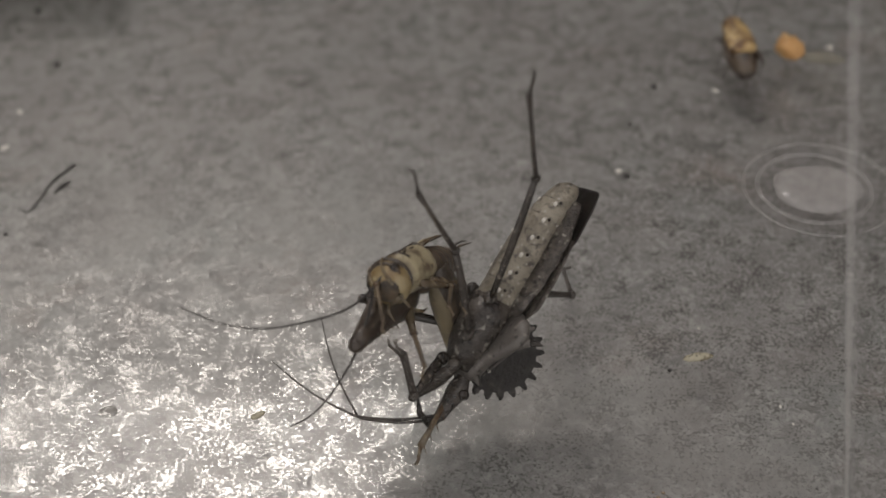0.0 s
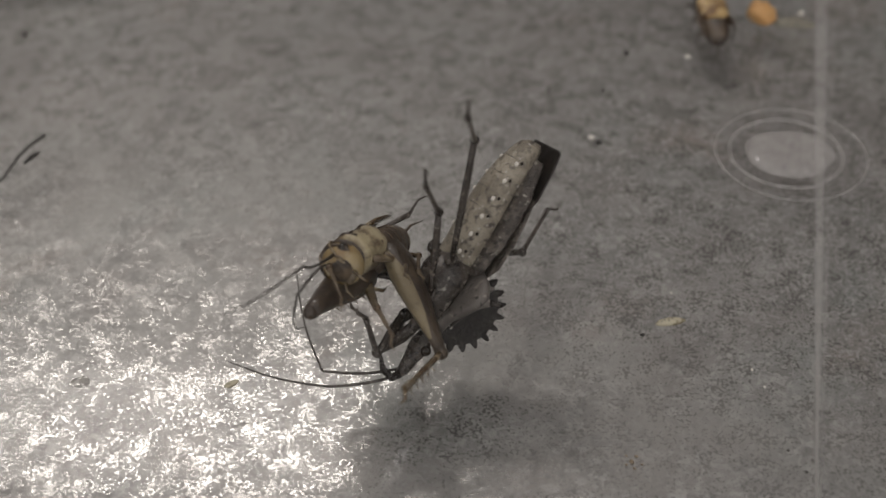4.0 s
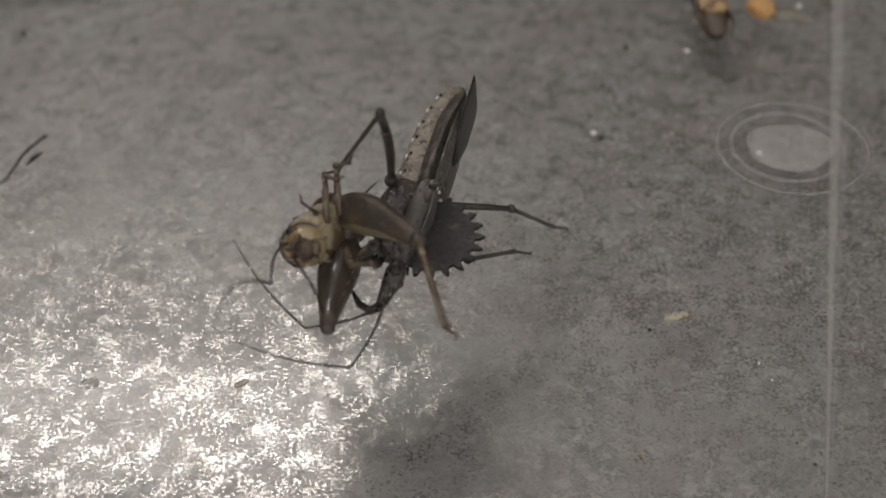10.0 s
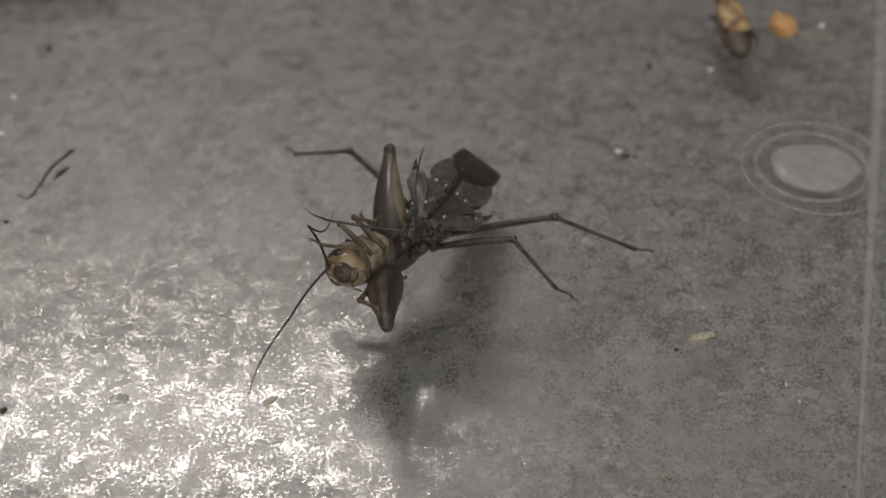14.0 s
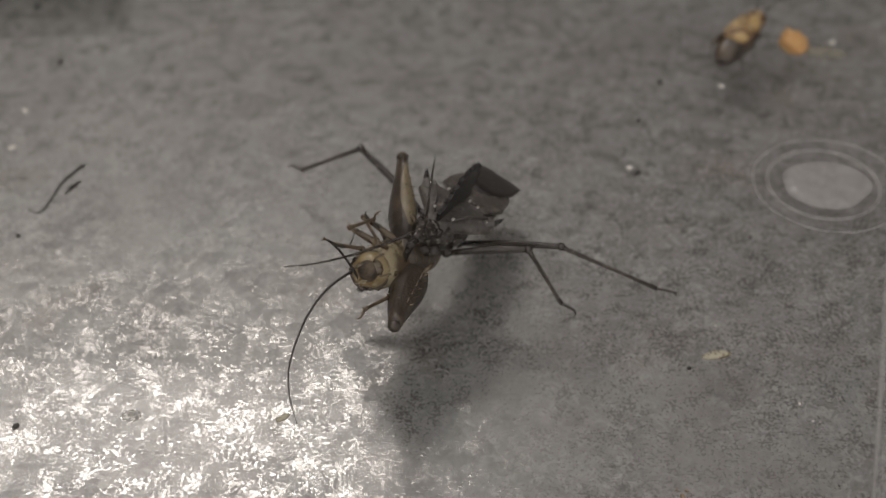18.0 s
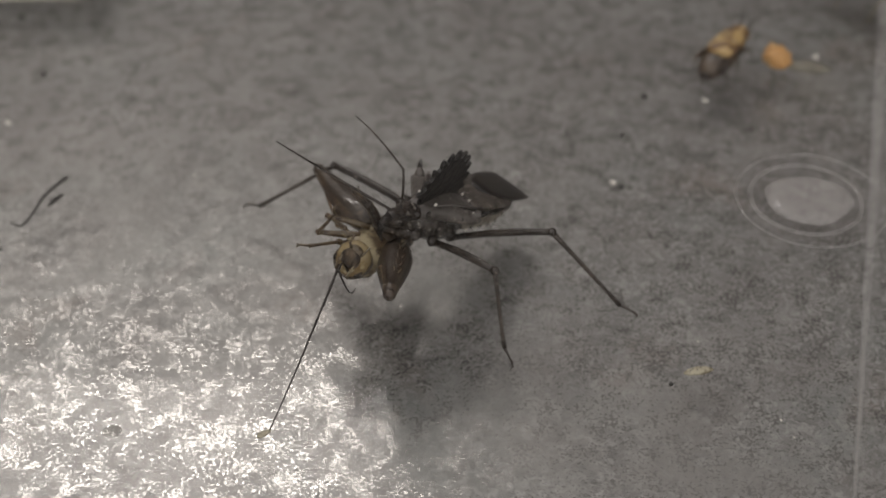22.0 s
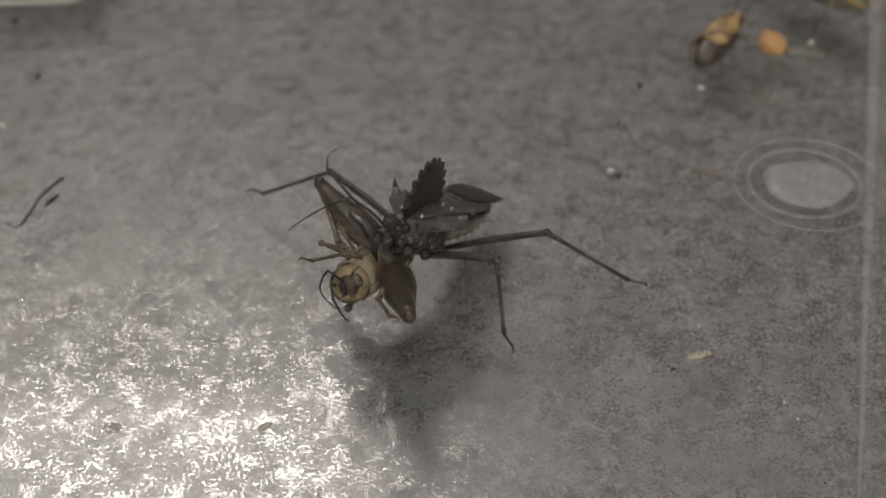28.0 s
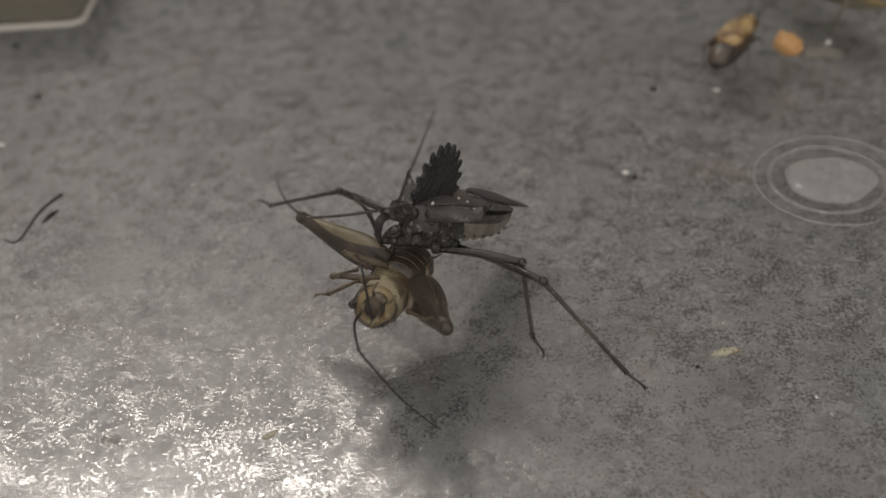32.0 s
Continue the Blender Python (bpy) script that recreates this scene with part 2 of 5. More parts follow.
WING = material("bug_wing_membrane", (0.008, 0.006, 0.005), 0.3, spots=((400.0, 0.45, 0.7, (0.020, 0.014, 0.010), 3),), bump=0.3, bump_scale=1500.0)
WHITE_SPOT = material("white_wax", (0.75, 0.72, 0.66), 0.6)
EYE = material("insect_eye", (0.022, 0.016, 0.012), 0.15)
CRICKET_TAN = material("cricket_tan", (0.150, 0.120, 0.078), 0.26, spots=((300.0, 0.46, 0.60, (0.10, 0.062, 0.032), 4), (900.0, 0.56, 0.70, (0.28, 0.22, 0.13), 3), (1600.0, 0.56, 0.7, (0.05, 0.03, 0.018), 3)), bump=0.35, coat=0.2)
CRICKET_DARK = material("cricket_dark_brown", (0.042, 0.029, 0.020), 0.33, spots=((350.0, 0.48, 0.64, (0.10, 0.072, 0.046), 4), (1500.0, 0.55, 0.7, (0.025, 0.017, 0.012), 3)), bump=0.35, coat=0.35)
CRICKET_PALE = material("cricket_pale", (0.43, 0.37, 0.235), 0.36, spots=((450.0, 0.45, 0.60, (0.13, 0.09, 0.05), 4), (1300.0, 0.58, 0.7, (0.09, 0.055, 0.03), 3)), bump=0.3, coat=0.2)
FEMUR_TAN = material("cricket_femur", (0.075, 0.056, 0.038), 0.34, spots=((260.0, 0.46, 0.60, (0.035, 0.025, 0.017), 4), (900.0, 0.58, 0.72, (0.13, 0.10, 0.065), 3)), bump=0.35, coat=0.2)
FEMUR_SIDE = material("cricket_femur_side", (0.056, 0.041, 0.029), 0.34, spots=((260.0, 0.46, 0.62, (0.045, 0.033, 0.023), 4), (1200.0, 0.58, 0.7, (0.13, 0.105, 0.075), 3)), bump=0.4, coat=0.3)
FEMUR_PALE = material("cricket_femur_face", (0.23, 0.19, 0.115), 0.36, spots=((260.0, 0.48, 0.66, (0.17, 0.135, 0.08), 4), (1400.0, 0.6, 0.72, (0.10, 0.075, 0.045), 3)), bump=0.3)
FOREWING = material("bug_forewing", (0.065, 0.054, 0.045), 0.28, spots=((900.0, 0.46, 0.62, (0.14, 0.12, 0.10), 5), (1900.0, 0.60, 0.68, (0.32, 0.30, 0.26), 3), (2200.0, 0.5, 0.66, (0.025, 0.02, 0.016), 4)), bump=1.0, bump_scale=2200.0)
CRICKET_TIP = material("cricket_shin", (0.16, 0.12, 0.075), 0.4, spots=((500.0, 0.45, 0.62, (0.07, 0.05, 0.03), 4),), bump=0.3)
FACE_DARK = material("cricket_face", (0.035, 0.024, 0.016), 0.5, spots=((600.0, 0.48, 0.62, (0.12, 0.085, 0.05), 4),), bump=0.6)
HEAD_AMBER = material("cricket_head_amber", (0.36, 0.285, 0.155), 0.2, spots=((350.0, 0.45, 0.62, (0.22, 0.145, 0.06), 3), (1200.0, 0.6, 0.72, (0.5, 0.42, 0.25), 3)), bump=0.2, coat=0.4)
ANTENNA = material("antenna_black", (0.025, 0.020, 0.017), 0.4)
DEBRIS = material("dark_debris", (0.03, 0.028, 0.026), 0.7, bump=0.5)
STRAW = material("pale_chaff", (0.50, 0.46, 0.34), 0.6, spots=((1500.0, 0.5, 0.6, (0.22, 0.19, 0.12), 3),))
ORANGE = material("orange_food", (0.60, 0.33, 0.12), 0.5, spots=((500.0, 0.45, 0.65, (0.68, 0.44, 0.20), 3),), bump=0.3)
NYMPH_GOLD = material("nymph_gold", (0.48, 0.33, 0.14), 0.4, spots=((500.0, 0.44, 0.54, (0.16, 0.085, 0.035), 4), (1100.0, 0.56, 0.68, (0.70, 0.56, 0.34), 3), (900.0, 0.60, 0.70, (0.06, 0.035, 0.02), 3)), bump=0.4)
SHED = clear_plastic("shed_skin", 0.3, 1.4, (0.88, 0.86, 0.76), haze=0.08)
DISH_WALL = material("dish_wall", (0.46, 0.43, 0.34), 0.4, alpha=0.35, spots=((70.0, 0.42, 0.62, (0.36, 0.335, 0.26), 3),))
DULL = material("dried_drop", (0.25, 0.24, 0.20), 0.5, alpha=0.55, spots=((800.0, 0.45, 0.6, (0.14, 0.13, 0.11), 2),))
RUST = material("rust", (0.33, 0.26, 0.18), 0.8, spots=((1500.0, 0.45, 0.6, (0.30, 0.21, 0.13), 3),), bump=0.6)
MILKY = material("milky_plastic", (0.62, 0.59, 0.53), 0.35, spots=((60.0, 0.45, 0.65, (0.68, 0.65, 0.57), 2),))
YELLOW = material("cream_wing_edge", (0.42, 0.33, 0.15), 0.5, spots=((300.0, 0.45, 0.6, (0.40, 0.28, 0.10), 2),))
OLIVE = material("olive_brown", (0.19, 0.17, 0.12), 0.6, spots=((120.0, 0.45, 0.6, (0.25, 0.22, 0.155), 3),), bump=0.3)


# ---- mesh helpers (millimetres) ----
def finish(name, verts, faces, mat, parent=None, label="", smooth=True, at=None):
    me = bpy.data.meshes.new(name)
    me.from_pydata([tuple(MM * c for c in v) for v in verts], [], faces)
    me.materials.append(mat)
    me.polygons.foreach_set("use_smooth", [smooth] * len(me.polygons))
    me.update()
    ob = new(name, me)
    if parent:
        ob.parent = parent
    if at is not None:
        ob.matrix_basis = at
    if label:
        ob["label"] = label
    return ob


def rings(sections):
    """Verts and faces of a closed skin over rings of equal length."""
    n = len(sections[0])
    verts = [tuple(v) for s in sections for v in s]
    faces = [(i * n + j, i * n + (j + 1) % n, (i + 1) * n + (j + 1) % n, (i + 1) * n + j) for i in range(len(sections) - 1) for j in range(n)]
    faces += [tuple(range(n))[::-1], tuple((len(sections) - 1) * n + j for j in range(n))]
    return verts, faces


def tube(points, radii, sides=8, flat=1.0):
    """A bent tube; flat squeezes it along its second cross axis."""
    pts = [Vector(p) for p in points]
    sections = []
    side = None
    for i, p in enumerate(pts):
        way = (pts[min(i + 1, len(pts) - 1)] - pts[max(i - 1, 0)]).normalized()
        if side is None:
            side = way.cross(Vector((0, 0, 1)) if abs(way.z) < 0.9 else Vector((0, 1, 0))).normalized()
        side = (side - way * side.dot(way)).normalized()
        up = side.cross(way)
        sections.append([p + radii[i] * (math.cos(a) * side * flat + math.sin(a) * up) for a in (2 * math.pi * k / sides for k in range(sides))])
    return rings(sections)


def loft(rows, sides=16, power=2.0):
    """Sections along x: rows of x, half width, top z, bottom z, and optional y shift."""
    sections = []
    for x, w, top, low, *more in rows:
        y0 = more[0] if more else 0.0
        mid, half = (top + low) / 2, (top - low) / 2
        ring = []
        for k in range(sides):
            a = 2 * math.pi * k / sides
            c, s = math.cos(a), math.sin(a)
            ring.append(Vector((x, y0 + w * math.copysign(abs(c) ** (2 / power), c), mid + half * math.copysign(abs(s) ** (2 / power), s))))
        sections.append(ring)
    return rings(sections)


def join(*pieces):
    verts, faces = [], []
    for v, f in pieces:
        n = len(verts)
        verts += v
        faces += [tuple(i + n for i in face) for face in f]
    return verts, faces


def ball(at, size, segs=12, rows=8):
    sections = []
    for i in range(rows + 1):
        a = math.pi * (i + 0.02) / (rows + 0.04)
        r = math.sin(a)
        sections.append([(at[0] - size[0] * math.cos(a), at[1] + size[1] * r * math.cos(b), at[2] + size[2] * r * math.sin(b)) for b in (2 * math.pi * k / segs for k in range(segs))])
    return rings(sections)


def extrude(outline, y0, y1):
    """A plate from an outline in x, z, between y0 and y1."""
    n = len(outline)
    verts = [(x, y0, z) for x, z in outline] + [(x, y1, z) for x, z in outline]
    faces = [tuple(range(n)), tuple(range(2 * n - 1, n - 1, -1))] + [(i, i + n, (i + 1) % n + n, (i + 1) % n) for i in range(n)]
    return verts, faces


# ---- the setting ----
def setting():
    size = 400.0
    g = finish("ground", [(-size, -size, -2.7), (size, -size, -2.7), (size, size, -2.7), (-size, size, -2.7)], [(0, 1, 2, 3)], ZINC, smooth=False)
    tagged(g, "weathered mottled galvanised metal sheet with a glittering crust", "ground", kind="structure")
    # box floor, a clear sheet with rounded corners
    outline = box_outline()
    k = len(outline)
    fl = finish("floor", [(x, y, 0.0) for x, y in outline] + [(x, y, -1.0) for x, y in outline],
                [tuple(range(k))] + [(i, i + k, (i + 1) % k + k, (i + 1) % k) for i in range(k)], FLOOR_PLASTIC, smooth=False)
    tagged(fl, "clear glossy plastic floor of a box over bare metal", "floor", kind="structure")
    top = 66.0
    names = ("wall_front", "wall_corner_right", "wall_right", "wall_back", "wall_left", "wall_corner_left")
    for i, name in enumerate(names):
        (x0, y0), (x1, y1) = outline[i], outline[(i + 1) % k]
        lean = lambda x, y: (x - 0.17 * top * (1 if x > 0 else -1), y)
        (a0, b0), (a1, b1) = lean(x0, y0), lean(x1, y1)
        d = Vector((y1 - y0, x0 - x1, 0)).normalized() * 1.0
        base = [Vector((x0, y0, 0.1)), Vector((x1, y1, 0.1)), Vector((a1, b1, top)), Vector((a0, b0, top))]
        verts = [tuple(v) for v in base] + [tuple(v + d) for v in base]
        w = finish(name, verts, [(0, 1, 2, 3), (4, 7, 6, 5), (0, 4, 5, 1), (1, 5, 6, 2), (2, 6, 7, 3), (3, 7, 4, 0)], WALL_PLASTIC, smooth=False)
        tagged(w, "clear thin plastic wall of the insect box", "wall", kind="structure")
    e = finish("trim", *tube([(38.2, -30.6, 0.2), (38.2 - 0.172 * 60, -30.6, 60.0)], [0.13, 0.07], 8), EDGE_PLASTIC)
    tagged(e, "pale moulded vertical corner rib of the clear plastic wall", "trim", kind="structure")


def box_outline():
    return [(-62.0, -31.0), (38.4, -31.0), (85.0, 0.0), (85.0, 95.0), (-85.0, 95.0), (-85.0, -20.0)]


def moulded_ring():
    """The round moulding mark in the box floor: two low rings and a frosted middle."""
    thing = tagged(new("moulding_mark"), "round frosted moulding mark with two raised rings in clear plastic", "moulding mark")
    thing.location = (45.6 * MM, 18.75 * MM, 0)
    def hoop(name, radius, width, height, mat, dx=0.0):
        prof = [(radius - width, 0.02), (radius - width * 0.5, height * 0.8), (radius, height), (radius + width * 0.5, height * 0.8), (radius + width, 0.02)]
        s = 64
        verts = [(dx + r * math.cos(2 * math.pi * k / s), r * math.sin(2 * math.pi * k / s), z) for k in range(s) for r, z in prof]
        m = len(prof)
        faces = [(k * m + j, ((k + 1) % s) * m + j, ((k + 1) % s) * m + j + 1, k * m + j + 1) for k in range(s) for j in range(m - 1)]
        finish(name, verts, faces, mat, thing)
    hoop("inner_ring", 6.25, 0.26, 0.25, RING_PLASTIC, -0.3)
    hoop("outer_ring", 8.4, 0.15, 0.11, RING_PLASTIC, 0.25)
    rows = [(4.9, 0.05), (4.6, 0.36), (3.9, 0.56), (2.5, 0.7), (0.02, 0.76)]
    s = 48
    wavy = lambda a, r: r * (1 + 0.035 * math.sin(3 * a + 0.6) + 0.025 * math.sin(5 * a + 2.0))
    verts = [(wavy(2 * math.pi * k / s, r) * math.cos(2 * math.pi * k / s), -0.2 + 0.87 * wavy(2 * math.pi * k / s, r) * math.sin(2 * math.pi * k / s), z) for r, z in rows for k in range(s)]
    faces = [(i * s + k, i * s + (k + 1) % s, (i + 1) * s + (k + 1) % s, (i + 1) * s + k) for i in range(len(rows) - 1) for k in range(s)]
    finish("frosted_disc", verts, faces, FROSTED, thing, "milky frosted disc")


setting()
moulded_ring()


# ---- insects: x runs to the tail, y to the animal's right, z to its back; millimetres ----
HIPS = {"hind": (1.2, 2.0, -1.6), "mid": (-2.5, 2.0, -1.7), "front": (-5.6, 1.3, -1.0)}
SPANS = {"hind": (11.8, 12.0), "mid": (8.2, 8.6), "front": (5.0, 4.6)}


def leg_parts(thing, femur_name, hip, femur_len, tibia_len, femur_radii, tibia_r, mat, toe=2.1, spines=0, tip_mat=None, toe_bend=0.55, flat=0.75, sides=10):
    """A femur under the thing, along its own x, and under it a tibia with its foot; the knee is a hinge about y."""
    n = len(femur_radii) - 1
    f = finish(femur_name, *join(tube([(femur_len * i / n, 0, 0.10 * femur_len * 0.25 * math.sin(math.pi * i / n)) for i in range(n + 1)], femur_radii, sides, flat),
                                 ball((femur_len, 0, 0), (femur_radii[-1] * (1.0 if femur_radii[-1] > 0.5 else 1.25),) * 3, 8, 6)), mat, thing)
    f.location = [MM * c for c in hip]
    pieces = [tube([(0, 0, 0), (tibia_len * 0.15, 0, 0), (tibia_len * 0.8, 0, 0), (tibia_len, 0, 0)], [tibia_r * 1.3, tibia_r, tibia_r * 0.85, tibia_r * 1.15], 8)]
    for i in range(spines):
        x = tibia_len * (0.35 + 0.6 * i / max(spines - 1, 1))
        for s in (-1, 1):
            pieces.append(tube([(x, 0, 0), (x + 0.7, s * 0.45, tibia_r * 2.6)], [tibia_r * 0.35, 0.02], 5))
    c, s = math.cos(toe_bend), math.sin(toe_bend)
    foot = [(tibia_len, 0, 0), (tibia_len + 0.45 * toe * c, 0, 0.45 * toe * s), (tibia_len + 0.8 * toe * c, 0, 0.8 * toe * s), (tibia_len + toe, 0, toe * s * 0.75)]
    pieces.append(tube(foot, [tibia_r * 0.8, tibia_r * 0.55, tibia_r * 0.6, tibia_r * 0.25], 6))
    for side in (-1, 1):
        pieces.append(tube([foot[2], (foot[3][0], side * 0.18, foot[3][2] + 0.05), (foot[3][0] + 0.22, side * 0.22, foot[3][2] - 0.12)], [0.07, 0.05, 0.02], 5))
    t = finish("tibia", *join(*pieces), tip_mat or mat, f)
    t.location = (MM * femur_len, 0, 0)
    return f, t


def wheel_outline():
    """The toothed half-wheel on the bug's back, in x and z."""
    pts, teeth = [(0.9, 2.4)], 10
    cx, cz = -2.6, 3.0
    for i in range(teeth + 1):
        a = math.radians(8 + 172 * i / teeth)
        for da, r in ((-5.0, 4.2), (-3.2, 4.75), (0.0, 4.95), (3.2, 4.75), (5.0, 4.2)):
            b = a + math.radians(da)
            pts.append((cx + r * 0.86 * math.cos(b), cz + r * math.sin(b) * 0.98))
    pts += [(-5.9, 1.8), (-3.0, 1.2)]
    return pts


def build_bug():
    bug = tagged(new("wheel_bug"), "grey-brown wheel bug with a toothed crest, gripping a cricket", "insect")
    ab = [(-0.6, 1.4, 1.7, -1.5), (0.8, 1.8, 1.9, -1.8), (2.5, 2.0, 1.9, -1.7), (4.5, 2.2, 1.8, -1.7), (7.0, 2.3, 1.6, -1.6), (9.0, 2.2, 1.5, -1.4), (10.8, 1.95, 1.7, -1.1), (12.4, 1.6, 1.8, -0.6), (13.5, 1.2, 1.8, -0.2), (14.0, 0.6, 1.6, 0.5)]
    body = finish("abdomen", *loft(ab, 24, 2.2), BUG_BELLY, bug, "pale grey mottled belly")
    # raised side plates of the abdomen, in lobes
    for s in (-1, 1):
        verts, faces = [], []
        k = 26
        for i in range(k):
            u = i / (k - 1)
            x = 0.8 + 11.9 * u
            w = np.interp(x, [r[0] for r in ab], [r[1] for r in ab])
            out = 0.8 * math.sin(math.pi * min(1, u * 1.15)) ** 0.6 + 0.22 * abs(math.sin(u * math.pi * 5))
            z0 = 0.6
            verts += [(x, s * (w - 0.35), z0 - 0.25), (x, s * (w + out), z0 + 0.9 + 0.4 * u), (x, s * (w + out * 0.96), z0 + 1.12 + 0.4 * u), (x, s * (w - 0.45), z0 + 0.35)]
        for i in range(k - 1):
            for j in range(4):
                a, b = i * 4 + j, i * 4 + (j + 1) % 4
                faces.append((a, a + 4, b + 4, b))
        faces += [(0, 1, 2, 3), tuple((k - 1) * 4 + j for j in (3, 2, 1, 0))]
        finish("side_plate", verts, faces, FOREWING, bug, "raised dark lobed edge")
    # spots along the belly, and the dark pores beside them
    for s in (-1, 1):
        for i in range(6):
            x = 2.2 + 1.85 * i
            row = [np.interp(x, [r[0] for r in ab], [r[c] for r in ab]) for c in (1, 2, 3)]
            for y_part, size, mat, name in ((0.80, 0.22, WHITE_SPOT, "white_spot"), (0.93, 0.15, EYE, "pore")):
                y = s * row[0] * y_part
                mid, half = (row[1] + row[2]) / 2, (row[1] - row[2]) / 2
                z = mid - half * (1 - y_part ** 2.2) ** (1 / 2.2)
                finish(name, *ball((x + (0.25 if name == "pore" else 0), y, z), (size * 1.1, size, 0.16), 8, 5), mat, body)
    seg = []
    for i in range(6):
        x = 3.1 + 1.75 * i
        row = [np.interp(x, [r[0] for r in ab], [r[c] for r in ab]) for c in (1, 2, 3)]
        mid, half = (row[1] + row[2]) / 2, (row[1] - row[2]) / 2
        arc = [(x, row[0] * math.cos(a) * 1.005, mid + half * 1.01 * math.sin(a)) for a in np.linspace(math.radians(200), math.radians(340), 9)]
        seg.append(tube(arc, [0.045] * 9, 5))
    finish("belly_seams", *join(*seg), FOREWING, body)
    # thorax and pronotum, with horned hind corners
    finish("thorax", *loft([(-5.6, 1.2, 1.2, -1.0), (-4.2, 1.7, 1.5, -1.7), (-2.5, 2.3, 1.7, -2.3), (-0.5, 2.5, 1.8, -2.4), (1.4, 2.2, 1.6, -2.0)], 20), BUG_DARK, bug)
    pro = [loft([(-6.0, 1.1, 1.9, 0.4), (-5.2, 1.6, 2.2, 0.5), (-3.8, 1.9, 2.5, 0.5), (-2.6, 3.1, 2.8, 0.7), (-1.2, 4.3, 3.0, 1.0), (0.0, 4.4, 2.9, 1.3), (1.0, 3.5, 2.7, 1.6), (1.7, 1.2, 2.5, 1.8)], 24, 2.4)]
    for s in (-1, 1):
        pro.append(tube([(-1.0, s * 3.3, 2.1), (-0.5, s * 4.1, 2.8), (-0.2, s * 4.5, 3.4)], [0.75, 0.4, 0.08], 8))
        pro.append(tube([(0.2, s * 3.2, 2.3), (0.9, s * 3.7, 2.8)], [0.5, 0.1], 8))
        pro.append(tube([(-5.4, s * 1.3, 1.5), (-6.0, s * 1.9, 1.9)], [0.4, 0.08], 7))
        for i in range(5):
            pro.append(ball((-4.9 + 0.9 * i, s * (1.0 + 0.28 * i), 2.3 + 0.12 * i), (0.2, 0.17, 0.13), 7, 5))
    for i in range(7):
        a = i / 6
        pro.append(ball((1.25 - 0.9 * abs(2 * a - 1), 3.3 * (2 * a - 1), 2.55), (0.2, 0.17, 0.14), 7, 5))
    finish("pronotum", *join(*pro), SHIELD, bug, "dark grey knobbly shield with pointed hind corners")
    for x, y in ((1.3, -1.6), (1.55, -0.5), (1.5, 0.9), (1.2, 2.0), (-1.0, -3.6), (-4.6, -1.1), (-4.4, 1.2)):
        finish("white_tubercle", *ball((x, y, 2.72 if x > 0 else 2.35 + 0.1 * abs(y)), (0.2, 0.15, 0.2), 8, 6), WHITE_SPOT, bug)
    for s in (-1, 1):
        finish("horn_tip", *tube([(-0.45, s * 4.15, 2.85), (-0.2, s * 4.6, 3.45), (-0.1, s * 4.75, 3.85)], [0.36, 0.2, 0.03], 8), BUG_BLACK, bug, "black horn tip")
        finish("shield_keel", *tube([(-4.6, s * 1.2, 2.35), (-2.6, s * 1.9, 2.75), (-0.8, s * 3.0, 3.0), (0.6, s * 3.2, 2.75)], [0.08, 0.16, 0.18, 0.06], 7), SHIELD, bug)
    wo = wheel_outline()
    teeth = []
    for i in range(11):
        a = math.radians(8 + 172 * i / 10)
        c, s = math.cos(a), math.sin(a)
        base, tip = (-2.6 + 3.9 * 0.86 * c, 0, 3.0 + 3.9 * s), (-2.6 + 5.05 * 0.86 * c, 0, 3.0 + 5.0 * s)
        teeth.append(tube([base, tuple((b * 0.35 + t * 0.65) for b, t in zip(base, tip)), tip], [0.20, 0.21, 0.17], 7))
    crest = finish("crest", *join(extrude(wo, -0.2, 0.2)), CREST, bug, "dark half-wheel crest", smooth=False)
    for piece in teeth:
        finish("tooth", *piece, CREST, crest)
    # wings folded on the back, with the dark membrane behind
    for s in (-1, 1):
        rows = [(0.6, 0.7, 2.6, 2.25, s * 1.2), (2.5, 1.6, 2.8, 2.3, s * 1.6), (5.0, 1.9, 2.8, 2.25, s * 1.5), (7.5, 1.75, 2.7, 2.2, s * 1.5), (9.4, 1.0, 2.55, 2.2, s * 1.9)]
        finish("forewing", *loft(rows, 14), FOREWING, bug, "leathery grey forewing")
    memb = [(5.6, 0.7, 2.85, 2.6), (7.4, 1.9, 2.9, 2.6), (9.6, 2.8, 2.85, 2.55), (12.6, 2.75, 2.75, 2.45), (14.1, 2.55, 2.6, 2.35), (14.4, 2.3, 2.5, 2.3)]
    finish("wing_membrane", *loft(memb, 18, 3.0), WING, bug, "dark brown shining wing membrane")
    # head on its neck, eyes, beak and feelers
    head = finish("head", *join(loft([(-5.4, 0.75, 1.9, 0.5), (-6.2, 0.7, 1.9, 0.6), (-7.0, 1.15, 2.2, 0.4), (-7.8, 1.15, 2.2, 0.4), (-8.8, 0.8, 1.9, 0.5), (-10.2, 0.65, 1.6, 0.6), (-10.7, 0.3, 1.3, 0.8)], 16)), BUG_DARK, bug, "narrow dark head")
    for s in (-1, 1):
        finish("eye", *ball((-7.4, s * 1.1, 1.5), (0.5, 0.4, 0.55), 12, 8), EYE, head)
    finish("beak", *tube([(-10.5, 0, 1.0), (-11.2, 0, 0.4), (-10.8, 0, -0.8), (-9.6, 0, -1.9)], [0.45, 0.4, 0.32, 0.12], 9), BUG_BLACK, bug, "curved black beak")
    legs = {}
